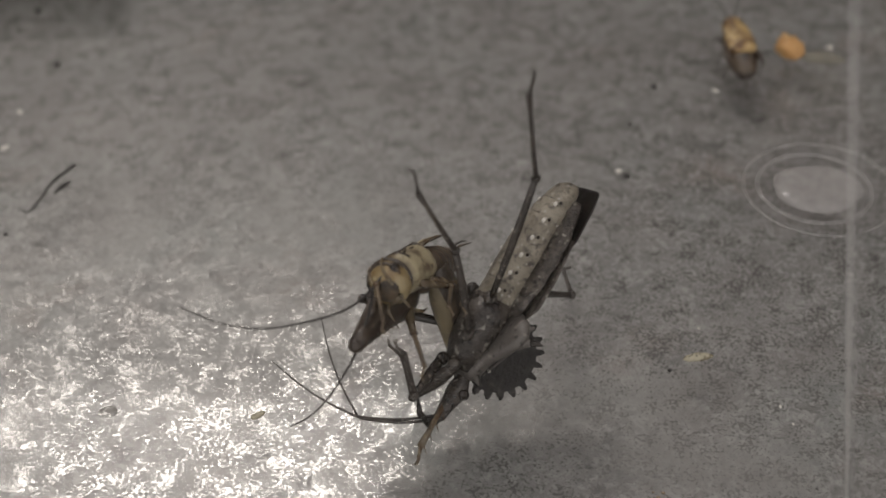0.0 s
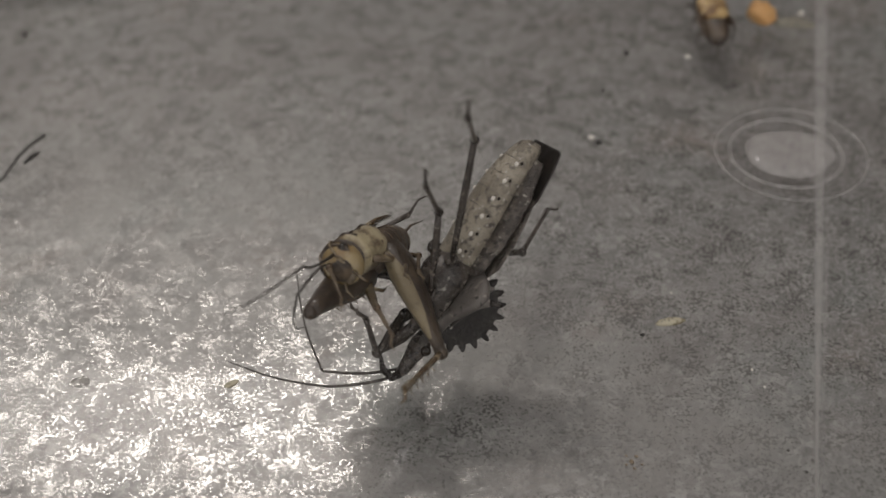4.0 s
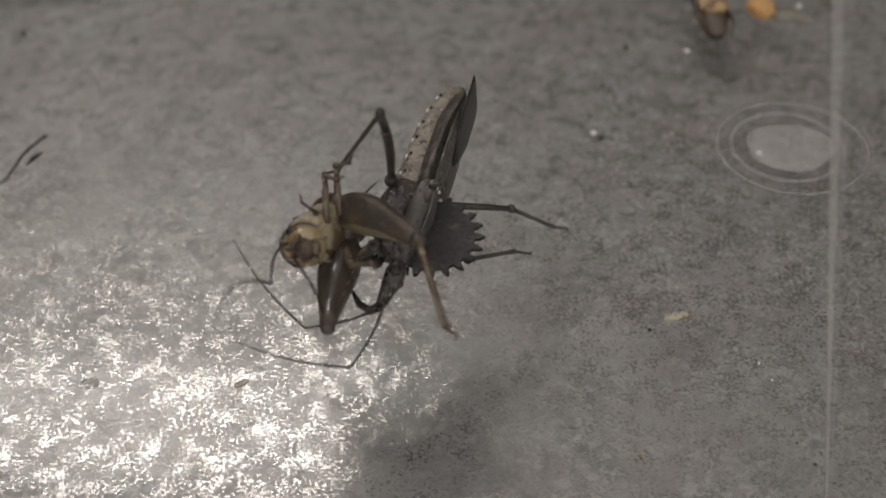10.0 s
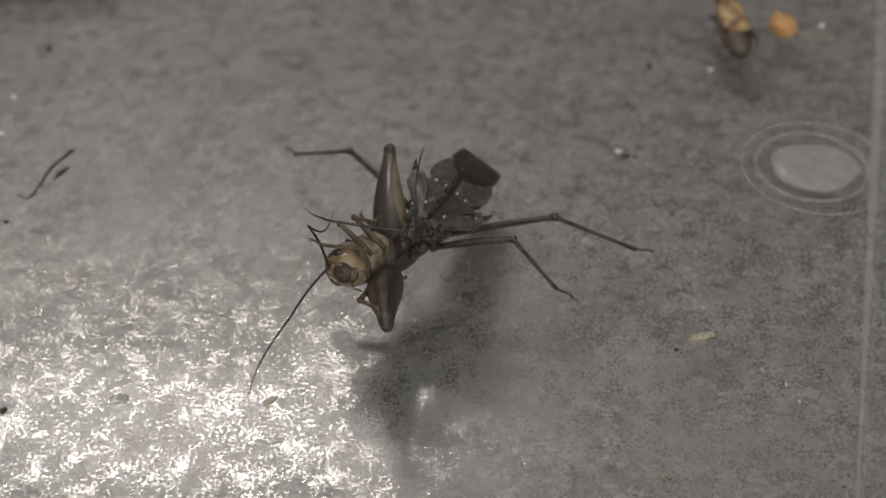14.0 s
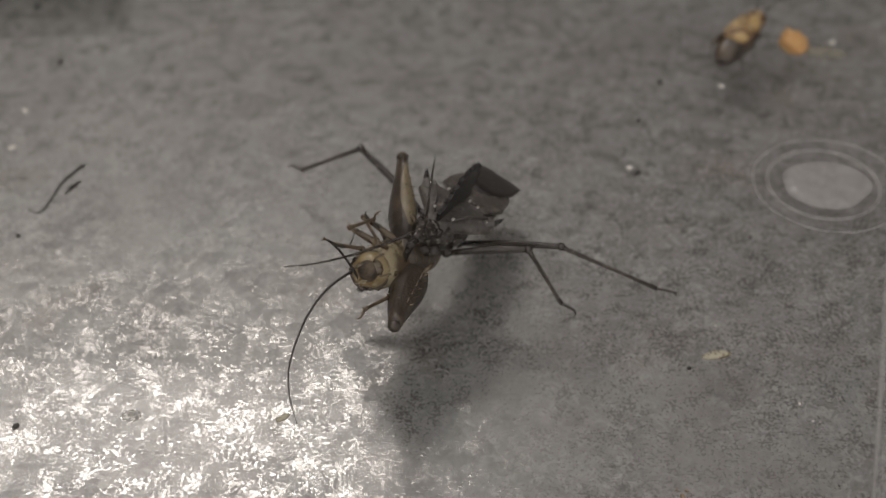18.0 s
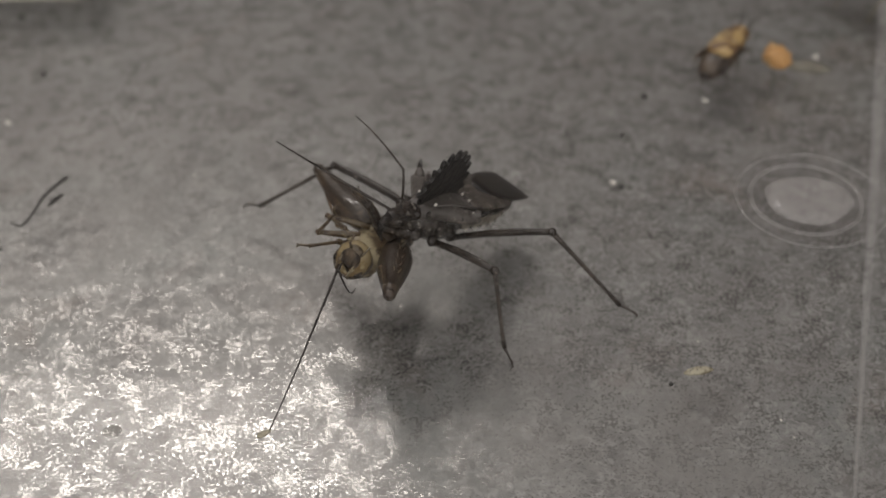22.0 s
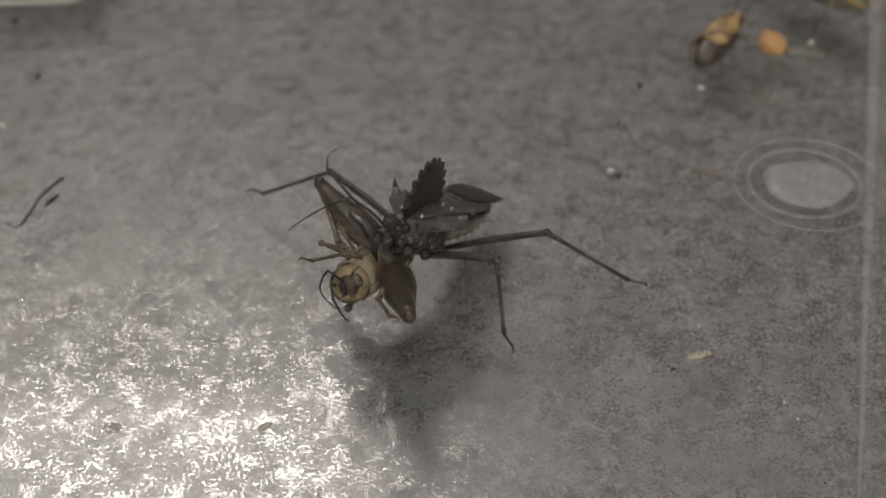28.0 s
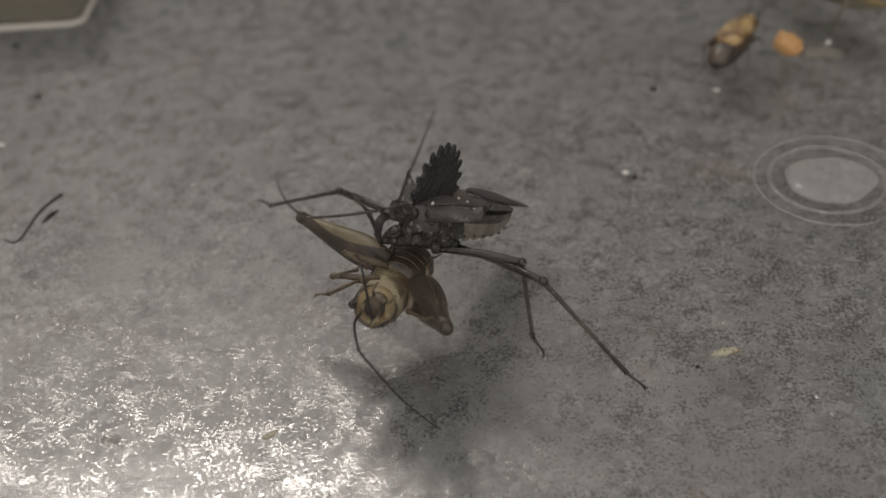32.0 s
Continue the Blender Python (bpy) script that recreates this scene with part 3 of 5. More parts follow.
    for s, side in ((-1, "L"), (1, "R")):
        for key in ("hind", "mid", "front"):
            h = HIPS[key]
            span = SPANS[key]
            radii = [0.38, 0.40, 0.45, 0.46, 0.42, 0.36] if key != "front" else [0.5, 0.65, 0.7, 0.6, 0.45, 0.35]
            finish("hip", *ball((h[0], s * h[1] * 0.9, h[2]), (0.7, 0.55, 0.62), 12, 8), BUG_DARK, bug)
            legs[side + key] = leg_parts(bug, "femur", (h[0], s * h[1], h[2]), *span, radii, 0.235, BUG_LEG, tip_mat=BUG_SHIN)
    return bug, legs


FEMUR_RADII = [1.1, 1.6, 1.8, 1.75, 1.55, 1.3, 1.05, 0.82, 0.66]
SMALL_HIPS = {"L1": ((-3.0, -1.3, -1.2), 4.2, 3.8), "L2": ((-1.0, -1.4, -1.4), 4.4, 4.0), "R1": ((-3.0, 1.3, -1.2), 4.2, 3.8), "R2": ((-1.0, 1.4, -1.4), 4.4, 4.0)}
CRICKET_HIPS = {"A": (1.0, -1.7, -0.6), "B": (1.0, 1.7, -0.6)}


def build_cricket(name, label, pale=CRICKET_PALE, dark=CRICKET_DARK, tan=CRICKET_TAN, femur=FEMUR_TAN):
    c = tagged(new(name), label, "insect")
    abd = [(-0.5, 1.9, 1.8, -1.6), (1.0, 2.2, 1.9, -1.9), (2.5, 2.3, 1.9, -2.0), (4.0, 2.2, 1.8, -1.9), (5.3, 1.8, 1.5, -1.5), (6.4, 1.1, 1.0, -0.9), (7.0, 0.4, 0.5, -0.3)]
    body = finish("abdomen", *loft(abd, 18), dark, c, "brown segmented abdomen")
    rings_ = []
    for i in range(6):
        x = 0.3 + 1.0 * i
        w, t, b = (np.interp(x, [r[0] for r in abd], [r[k] for r in abd]) for k in (1, 2, 3))
        rings_.append(tube([(x, w * 1.01 * math.cos(a), (t + b) / 2 + (t - b) / 2 * 1.01 * math.sin(a)) for a in np.linspace(0, 2 * math.pi, 17)], [0.05] * 17, 5))
    finish("abdomen_bands", *join(*rings_), tan, body, "pale bands")
    finish("pronotum", *loft([(-4.1, 1.6, 1.9, -1.1), (-3.8, 2.1, 2.25, -1.3), (-3.0, 2.2, 2.2, -1.4), (-1.8, 2.15, 2.25, -1.4), (-0.6, 2.3, 2.35, -1.4), (0.1, 2.35, 2.45, -1.3), (0.4, 2.0, 2.1, -1.0)], 24, 2.6), pale, c, "straw-yellow collar with dark marks")
    finish("collar_groove", *tube([(-2.0, 2.17 * math.cos(a), 0.43 + 1.83 * math.sin(a)) for a in np.linspace(0.2, 2.94, 15)], [0.04] + [0.09] * 13 + [0.04], 6), dark, c)
    for s in (-1, 1):
        top = lambda x, y: (x, y, 0.42 + 1.86 * (1 - abs(y / 2.18) ** 2.6) ** (1 / 2.6))
        finish("dark_mark", *tube([top(-3.0, s * 0.35), top(-2.4, s * 0.9), top(-1.6, s * 1.25), top(-0.9, s * 0.85), top(-0.6, s * 0.2)], [0.06, 0.13, 0.15, 0.12, 0.06], 6), dark, c)
        for x, y, r in ((-3.1, 1.75, 0.26), (-1.2, 1.6, 0.24), (-0.8, 0.6, 0.16), (-2.6, 0.3, 0.14)):
            finish("blotch", *ball(top(x, s * y), (r * 1.5, r, 0.1), 8, 5), dark, c)
        finish("front_bar", *tube([(-3.7, s * 0.25, 2.2), (-3.6, s * 1.3, 2.05), (-3.5, s * 2.1, 1.1)], [0.14, 0.22, 0.16], 7), dark, c)
        finish("hind_bar", *tube([(0.1, s * 0.3, 2.45), (0.05, s * 1.4, 2.25), (0.0, s * 2.25, 1.2)], [0.12, 0.22, 0.16], 7), dark, c)
    head = finish("head", *join(ball((-5.0, 0, 0.15), (1.6, 1.85, 2.0), 22, 14)), HEAD_AMBER, c, "round amber head with dark rims")
    def arc(x, lo, hi, r, k=15):
        q = math.sqrt(max(0.0, 1 - ((x + 5.0) / 1.6) ** 2)) * 1.01
        return tube([(x, 1.85 * q * math.cos(a), 0.15 + 2.0 * q * math.sin(a)) for a in np.linspace(lo, hi, k)], [r * 0.4] + [r] * (k - 2) + [r * 0.4], 6)
    finish("nape_rim", *arc(-4.6, -0.7, 3.84, 0.17), dark, head, "dark rim at the nape")
    finish("brow_ring", *arc(-5.75, 0.0, 3.14, 0.16), dark, head)
    finish("brow_ring", *arc(-5.15, 0.15, 2.99, 0.15), dark, head)
    finish("face", *ball((-6.0, 0, -0.25), (0.72, 1.15, 1.2), 16, 10), FACE_DARK, head, "dark brown face")
    for s in (-1, 1):
        finish("face_swirl", *tube([(-6.25 - 0.25 * math.cos(a), s * (0.55 + 0.42 * math.cos(a)), 0.05 + 0.62 * math.sin(a)) for a in np.linspace(0.0, 5.2, 15)], [0.05] + [0.11] * 13 + [0.04], 6), pale, head, "pale curl on the face")
    for s in (-1, 1):
        finish("eye", *ball((-5.55, s * 1.32, 0.75), (0.5, 0.45, 0.6), 14, 9), EYE, head)
        finish("band", *tube([(-5.0 - 1.45 * math.cos(a), s * 0.75, 0.2 + 1.95 * math.sin(a)) for a in np.linspace(-0.3, 1.5, 9)], [0.13] * 9, 6), pale, head, "pale head band")
        finish("palp", *tube([(-5.9, s * 0.6, -1.2), (-6.5, s * 0.9, -2.0), (-6.3, s * 1.0, -2.9)], [0.14, 0.12, 0.10], 7), tan, head)
        finish("cercus", *tube([(6.7, s * 0.5, 0.3), (8.5, s * 1.2, 0.6), (10.5, s * 1.6, 0.4)], [0.2, 0.13, 0.04], 6), dark, c)
        for y, length, drop in ((0.55, 4.6, 0.0), (1.25, 6.2, 0.1), (1.8, 5.2, 0.35)):
            finish("wing_pad", *loft([(-0.2, 0.28, 2.25 - drop, 1.9 - drop, s * y), (length * 0.3, 0.42, 2.5 - drop, 2.1 - drop, s * y * 1.08), (length * 0.75, 0.3, 2.4 - drop, 2.15 - drop, s * y * 1.12), (length, 0.06, 2.3 - drop, 2.2 - drop, s * y * 1.1)], 10), pale if y == 1.25 else tan, c)
    finish("jaws", *ball((-5.7, 0, -1.1), (0.55, 0.9, 0.7), 12, 8), tan, head, "pale mouthparts")
    legs = {}
    for key, hip in CRICKET_HIPS.items():
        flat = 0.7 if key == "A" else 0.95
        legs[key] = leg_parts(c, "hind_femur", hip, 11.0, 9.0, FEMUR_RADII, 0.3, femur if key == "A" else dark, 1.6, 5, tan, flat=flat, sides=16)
        f = legs[key][0]
        def band(name, mid, half, mat, lift, x0=0.9, x1=9.6, label=""):
            """A strip of the femur's skin round the angle mid, from the belly edge."""
            grid, k = [], 18
            for i in range(k + 1):
                x = x0 + (x1 - x0) * i / k
                r = lift * np.interp(x, [11.0 * q / 8 for q in range(9)], FEMUR_RADII)
                h = half * max(0.0, math.sin(math.pi * (0.04 + 0.92 * i / k))) ** 0.6
                grid += [(x, flat * r * math.sin(a), 0.275 * math.sin(math.pi * x / 11.0) - r * math.cos(a)) for a in np.linspace(mid - h, mid + h, 9)]
            finish(name, grid, [(i * 9 + q, i * 9 + q + 1, i * 9 + q + 10, i * 9 + q + 9) for i in range(k) for q in range(8)], mat, f, label)
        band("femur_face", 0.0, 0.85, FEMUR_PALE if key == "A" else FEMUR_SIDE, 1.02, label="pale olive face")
        for side in (-1, 1):
            band("femur_stripe", side * 1.05, 0.24, CRICKET_DARK, 1.045)
            band("femur_side", side * 1.62, 0.34, FEMUR_SIDE, 1.02, 1.6, 9.0, "lighter brown side")
            band("femur_ridge", side * 2.35, 0.22, CRICKET_DARK, 1.035)
    for key, (hip, *lens) in SMALL_HIPS.items():
        legs[key] = leg_parts(c, "small_femur", hip, *lens, [0.36, 0.44, 0.42, 0.34, 0.27], 0.19, tan, 1.2, 0, CRICKET_TIP)
        f = legs[key][0]
        finish("edge_line", *tube([(0.2, 0, 0.42), (lens[0] * 0.5, 0, 0.52), (lens[0], 0, 0.3)], [0.05, 0.09, 0.06], 6), dark, f)
    return c, legs


BUG, BUG_LEGS = build_bug()
CRICKET, CRICKET_LEGS = build_cricket("cricket", "tan and brown cricket held upside down in the bug's legs")


def feeler_parts(thing, base, lengths, radii, mat, bow):
    """A feeler in two rigid pieces, hinged."""
    (l1, l2), (r0, r1, r2) = lengths, radii
    k = 8
    a = finish("antenna", *tube([(l1 * i / k, 0, -bow * l1 * math.sin(math.pi * i / k)) for i in range(k + 1)], [r0 + (r1 - r0) * i / k for i in range(k + 1)], 6), mat, thing)
    a.location = [MM * c for c in base]
    b = finish("antenna_tip", *tube([(l2 * i / k, 0, -bow * l2 * math.sin(math.pi * i / k)) for i in range(k + 1)], [r1 + (r2 - r1) * i / k for i in range(k + 1)], 6), mat, a)
    b.location = (MM * l1, 0, 0)
    return a, b


BUG_FEELERS = {s: feeler_parts(BUG, (-10.0, s * 0.5, 1.4), (7.5, 9.5), (0.15, 0.12, 0.05), BUG_LEG, -0.05) for s in (-1, 1)}
CRICKET_FEELERS = {s: feeler_parts(CRICKET, (-6.2, s * 0.6, 0.9), (7.0, 11.0), (0.14, 0.11, 0.05), ANTENNA, -0.11) for s in (-1, 1)}


# ---- the small cricket, food, crumbs ----
def build_nymph():
    """A small stout cricket nymph: golden back, dark flanks and pointed dark tail."""
    c = tagged(new("small_cricket"), "small golden cricket nymph with dark flanks and tail", "insect")
    finish("abdomen", *loft([(-1.5, 1.8, 1.2, -1.6), (1.0, 2.0, 1.6, -1.7), (3.0, 1.85, 1.45, -1.6), (4.6, 1.35, 0.9, -1.3), (5.5, 0.6, 0.3, -0.7)], 16), CRICKET_DARK, c, "dark pointed abdomen")
    finish("thorax", *loft([(-4.0, 1.1, 1.1, -1.1), (-3.0, 1.6, 1.4, -1.5), (-1.2, 1.75, 1.5, -1.7), (0.2, 1.6, 1.3, -1.5)], 16), CRICKET_DARK, c)
    finish("back", *loft([(-3.6, 1.0, 1.6, 0.3), (-3.0, 1.5, 1.85, 0.2), (-1.6, 1.75, 2.0, 0.1), (0.2, 1.9, 2.1, 0.3), (2.0, 1.7, 1.95, 0.6), (2.5, 0.9, 1.7, 0.9)], 18, 2.4), NYMPH_GOLD, c, "mottled golden back")
    head = finish("head", *ball((-4.3, 0, 0.4), (1.1, 1.35, 1.3), 16, 10), NYMPH_GOLD, c, "golden brown head")
    for s in (-1, 1):
        finish("eye", *ball((-4.6, s * 1.05, 0.7), (0.4, 0.3, 0.45), 10, 7), EYE, head)
        finish("antenna", *tube([(-5.2, s * 0.4, 0.8), (-7.5, s * 1.2, 1.8), (-10.5, s * 2.4, 1.4), (-13.0, s * 3.0, 0.2)], [0.10, 0.08, 0.06, 0.03], 6), ANTENNA, head)
        femur = finish("hind_femur", *tube([(0.3, s * 1.6, -0.4), (1.4, s * 1.9, 0.3), (2.8, s * 2.0, 0.9), (4.2, s * 2.0, 1.2)], [0.4, 0.6, 0.42, 0.2], 10, 0.7), CRICKET_DARK, c)
        finish("hind_tibia", *tube([(4.2, s * 2.0, 1.2), (3.7, s * 2.2, -0.4), (3.3, s * 2.4, -2.2)], [0.14, 0.1, 0.07], 7), CRICKET_DARK, femur)
        for x, dx in ((-2.6, -1.6), (-0.6, 1.3)):
            leg = finish("small_femur", *tube([(x, s * 1.3, -1.0), (x + dx * 0.4, s * 2.1, -0.4)], [0.25, 0.14], 8), CRICKET_DARK, c)
            finish("small_tibia", *tube([(x + dx * 0.4, s * 2.1, -0.4), (x + dx * 0.7, s * 2.3, -1.6), (x + dx * 0.9, s * 2.5, -2.25)], [0.12, 0.08, 0.05], 7), CRICKET_DARK, leg)
        finish("cercus", *tube([(5.3, s * 0.15, -0.1), (6.8, s * 0.5, 0.1), (8.6, s * 0.9, -0.3)], [0.14, 0.09, 0.03], 6), CRICKET_DARK, c)
    return c


NYMPH = build_nymph()


def lump(name, at, size, mat, label, category, seed, rough=0.25, n=14, m=9):
    """An uneven small body resting on the floor."""
    rng = random.Random(seed)
    v, f = ball((0, 0, size[2]), size, n, m)
    jag = [Vector(p) * (1 + rough * (noise.noise(Vector(p) * 1.3 + Vector((seed * 7.1, 0, 0))))) for p in v]
    low = min(p.z for p in jag)
    ob = finish(name, [(p.x, p.y, p.z - low) for p in jag], f, mat)
    ob.location = (at[0] * MM, at[1] * MM, (at[2] if len(at) > 2 else 0.05) * MM)
    ob.rotation_euler.z = rng.uniform(0, 6)
    groups = {"crumb": "black crumbs on the box floor", "white_fleck_or_glint": "white flecks on the box floor", "rust_flake": "rust grains on the metal"}
    return tagged(ob, label, category, groups.get(name, ""))


def hair():
    pts = [(-40.3, 23.4), (-42.0, 20.3), (-42.6, 17.2), (-43.1, 15.0), (-43.9, 14.7), (-45.0, 15.5)]
    fine = []
    for i in range(len(pts) - 1):
        p0, p1, p2, p3 = (Vector(pts[min(max(k, 0), len(pts) - 1)]) for k in (i - 1, i, i + 1, i + 2))
        for u in (0, 0.25, 0.5, 0.75):
            fine.append(0.5 * ((2 * p1) + (p2 - p0) * u + (2 * p0 - 5 * p1 + 4 * p2 - p3) * u * u + (3 * p1 - p0 - 3 * p2 + p3) * u ** 3))
    n = len(fine)
    ob = finish("leg_fragment", *tube([(p.x, p.y, 0.35) for p in fine], [0.20 - 0.13 * i / n for i in range(n)], 6), DEBRIS)
    tagged(ob, "thin curved black insect leg fragment lying on clear plastic", "debris")
    ob = finish("bark_fleck", *tube([(-40.0, 20.3, 0.3), (-40.7, 19.2, 0.35), (-41.3, 18.0, 0.3)], [0.12, 0.34, 0.12], 6, 0.6), DEBRIS)
    tagged(ob, "short dark brown fleck lying on clear plastic", "debris")


hair()
lump("crumb", (25.7, 31.2), (0.30, 0.25, 0.22), DEBRIS, "tiny black crumb on the clear plastic floor", "debris", 1)
lump("crumb", (24.4, 20.7), (0.34, 0.36, 0.28), DEBRIS, "black crumb beside a white fleck on plastic", "debris", 2)
lump("white_fleck_or_glint", (23.6, 21.7), (0.42, 0.4, 0.3), WHITE_SPOT, "tiny white fleck beside a black crumb", "debris", 3)
lump("crumb", (26.1, -9.6), (0.17, 0.24, 0.16), DEBRIS, "tiny black crumb beside a pale husk", "debris", 4)


def husk():
    thing = tagged(new("husk"), "pale straw-coloured spotted oat husk on clear plastic", "debris")
    thing.location, thing.rotation_euler = (29.0 * MM, -8.0 * MM, 0.08 * MM), (0, 0, radians(10))
    finish("shell", *loft([(-1.5, 0.08, 0.3, 0.1), (-1.1, 0.35, 0.5, 0), (0, 0.52, 0.6, 0), (0.9, 0.4, 0.5, 0), (1.5, 0.1, 0.3, 0.1)], 12), STRAW, thing)
    for x, y in ((-0.6, 0.1), (-0.2, -0.12), (0.15, 0.12), (-0.9, -0.08)):
        finish("spot", *ball((x, y, 0.56), (0.10, 0.07, 0.05), 6, 4), DEBRIS, thing)


husk()


def flat_stain(name, at, rx, ry, turn, mat, label, z=-2.66, seed=0, thick=0.05):
    n = 28
    rim = []
    for k in range(n):
        a = 2 * math.pi * k / n
        r = 1 + 0.10 * noise.noise(Vector((math.cos(a) * 1.5, math.sin(a) * 1.5, seed)))
        rim.append((rx * r * math.cos(a), ry * r * math.sin(a)))
    verts = [(x * s, y * s, h) for s, h in ((1, 0), (0.93, thick), (0.5, thick * 1.2)) for x, y in rim] + [(0, 0, thick * 1.2)]
    faces = [(i * n + k, i * n + (k + 1) % n, (i + 1) * n + (k + 1) % n, (i + 1) * n + k) for i in range(2) for k in range(n)]
    faces += [(2 * n + k, 2 * n + (k + 1) % n, 3 * n) for k in range(n)]
    ob = finish(name, verts, faces, mat)
    ob.location, ob.rotation_euler = (at[0] * MM, at[1] * MM, z * MM), (0, 0, radians(turn))
    return tagged(ob, label, "stain")


flat_stain("droplet_mark", (-27.0, -15.0), 0.95, 0.75, 0, DULL, "dull grey oval dried drop on clear plastic", 0.03)
lump("seed", (-12.7, -15.6), (0.75, 0.35, 0.25), STRAW, "small tan seed husk on clear plastic", "debris", 5)
for n, (x, y, r) in enumerate(((24.0, -22.6, 0.26), (24.5, -22.0, 0.2), (23.6, -21.9, 0.16), (24.2, -23.3, 0.18), (23.5, -22.9, 0.12), (24.9, -22.9, 0.12))):
    lump("rust_flake", (x, y, -2.69), (r, r * 0.8, 0.07), RUST, "tiny orange-brown rust grain on grey metal", "debris", 60 + n, 0.5, 8, 6)
for n, (x, y, r) in enumerate(((-44.8, 10.8, 0.3), (-37.6, -16.4, 0.4), (37.3, -23.6, 0.15), (38.4, -25.9, 0.2), (29.3, 39.1, 0.45), (-55.2, 59.6, 0.6), (-48.6, 45.5, 0.5))):
    lump("crumb", (x, y), (r, r * 0.75, r * 0.6), DEBRIS, "tiny black crumb on the clear plastic floor", "debris", 20 + n)
# the two near x = -50 are glints of light, drawn as white lumps
for n, (x, y, r) in enumerate(((36.9, 38.3, 0.45), (-50.4, 34.7, 0.5), (-49.9, 27.0, 0.6), (-25.4, 24.0, 0.2), (29.6, -3.8, 0.14), (35.8, -14.1, 0.2), (36.6, -16.2, 0.14))):
    lump("white_fleck_or_glint", (x, y), (r, r * 0.7, r * 0.4), WHITE_SPOT, "tiny white fleck or painted glint on the clear plastic floor", "debris", 40 + n)


def food():
    thing = lump("food_morsel", (47.3, 46.2), (2.1, 1.7, 1.3), ORANGE, "soft orange morsel of food on clear plastic", "food", 7, 0.35, 20, 12)
    sl = finish("shed_skin", *loft([(-2.6, 0.2, 0.6, 0.1), (-1.6, 0.9, 1.1, 0), (0, 1.2, 1.2, 0), (1.7, 0.9, 0.9, 0), (2.8, 0.2, 0.4, 0.1)], 14), SHED)
    sl.location, sl.rotation_euler = (51.4 * MM, 45.2 * MM, 0.05 * MM), (0, 0, radians(-8))
    tagged(sl, "pale translucent sliver of shed skin beside orange food", "debris")
    w = lump("white_fleck_or_glint", (52.4, 46.4, 1.0), (0.4, 0.35, 0.3), WHITE_SPOT, "tiny bright white fleck on a pale sliver", "debris", 8)
    return thing


food()


def back_things():
    dish = tagged(new("plastic_dish"), "low dull olive-white plastic dish at the back of the box", "dish")
    dish.location = (-61.2 * MM, 76.0 * MM, 0)
    def rounded(hx, hy, r, z, k=6):
        out = []
        for cx, cy, a0 in ((hx - r, hy - r, 0), (-hx + r, hy - r, 90), (-hx + r, -hy + r, 180), (hx - r, -hy + r, 270)):
            out += [(cx + r * math.cos(radians(a0 + 90 * i / k)), cy + r * math.sin(radians(a0 + 90 * i / k)), z) for i in range(k + 1)]
        return out
    finish("wall", *rings([rounded(14.0, 11.0, 2, 0.3), rounded(15.0, 12.0, 2, 5.6), rounded(15.4, 12.4, 2, 5.8), rounded(14.8, 11.8, 2, 6.0), rounded(13.8, 10.8, 2, 5.7), rounded(13.0, 10.0, 2, 1.0)]), DISH_WALL, dish, "dull olive-grey dish wall")
    foot = rounded(14.1, 11.1, 2, 0.5)
    finish("foot_rim", *tube(foot + foot[:1], [0.42] * 29, 7), MILKY, dish, "whitish foot rim")


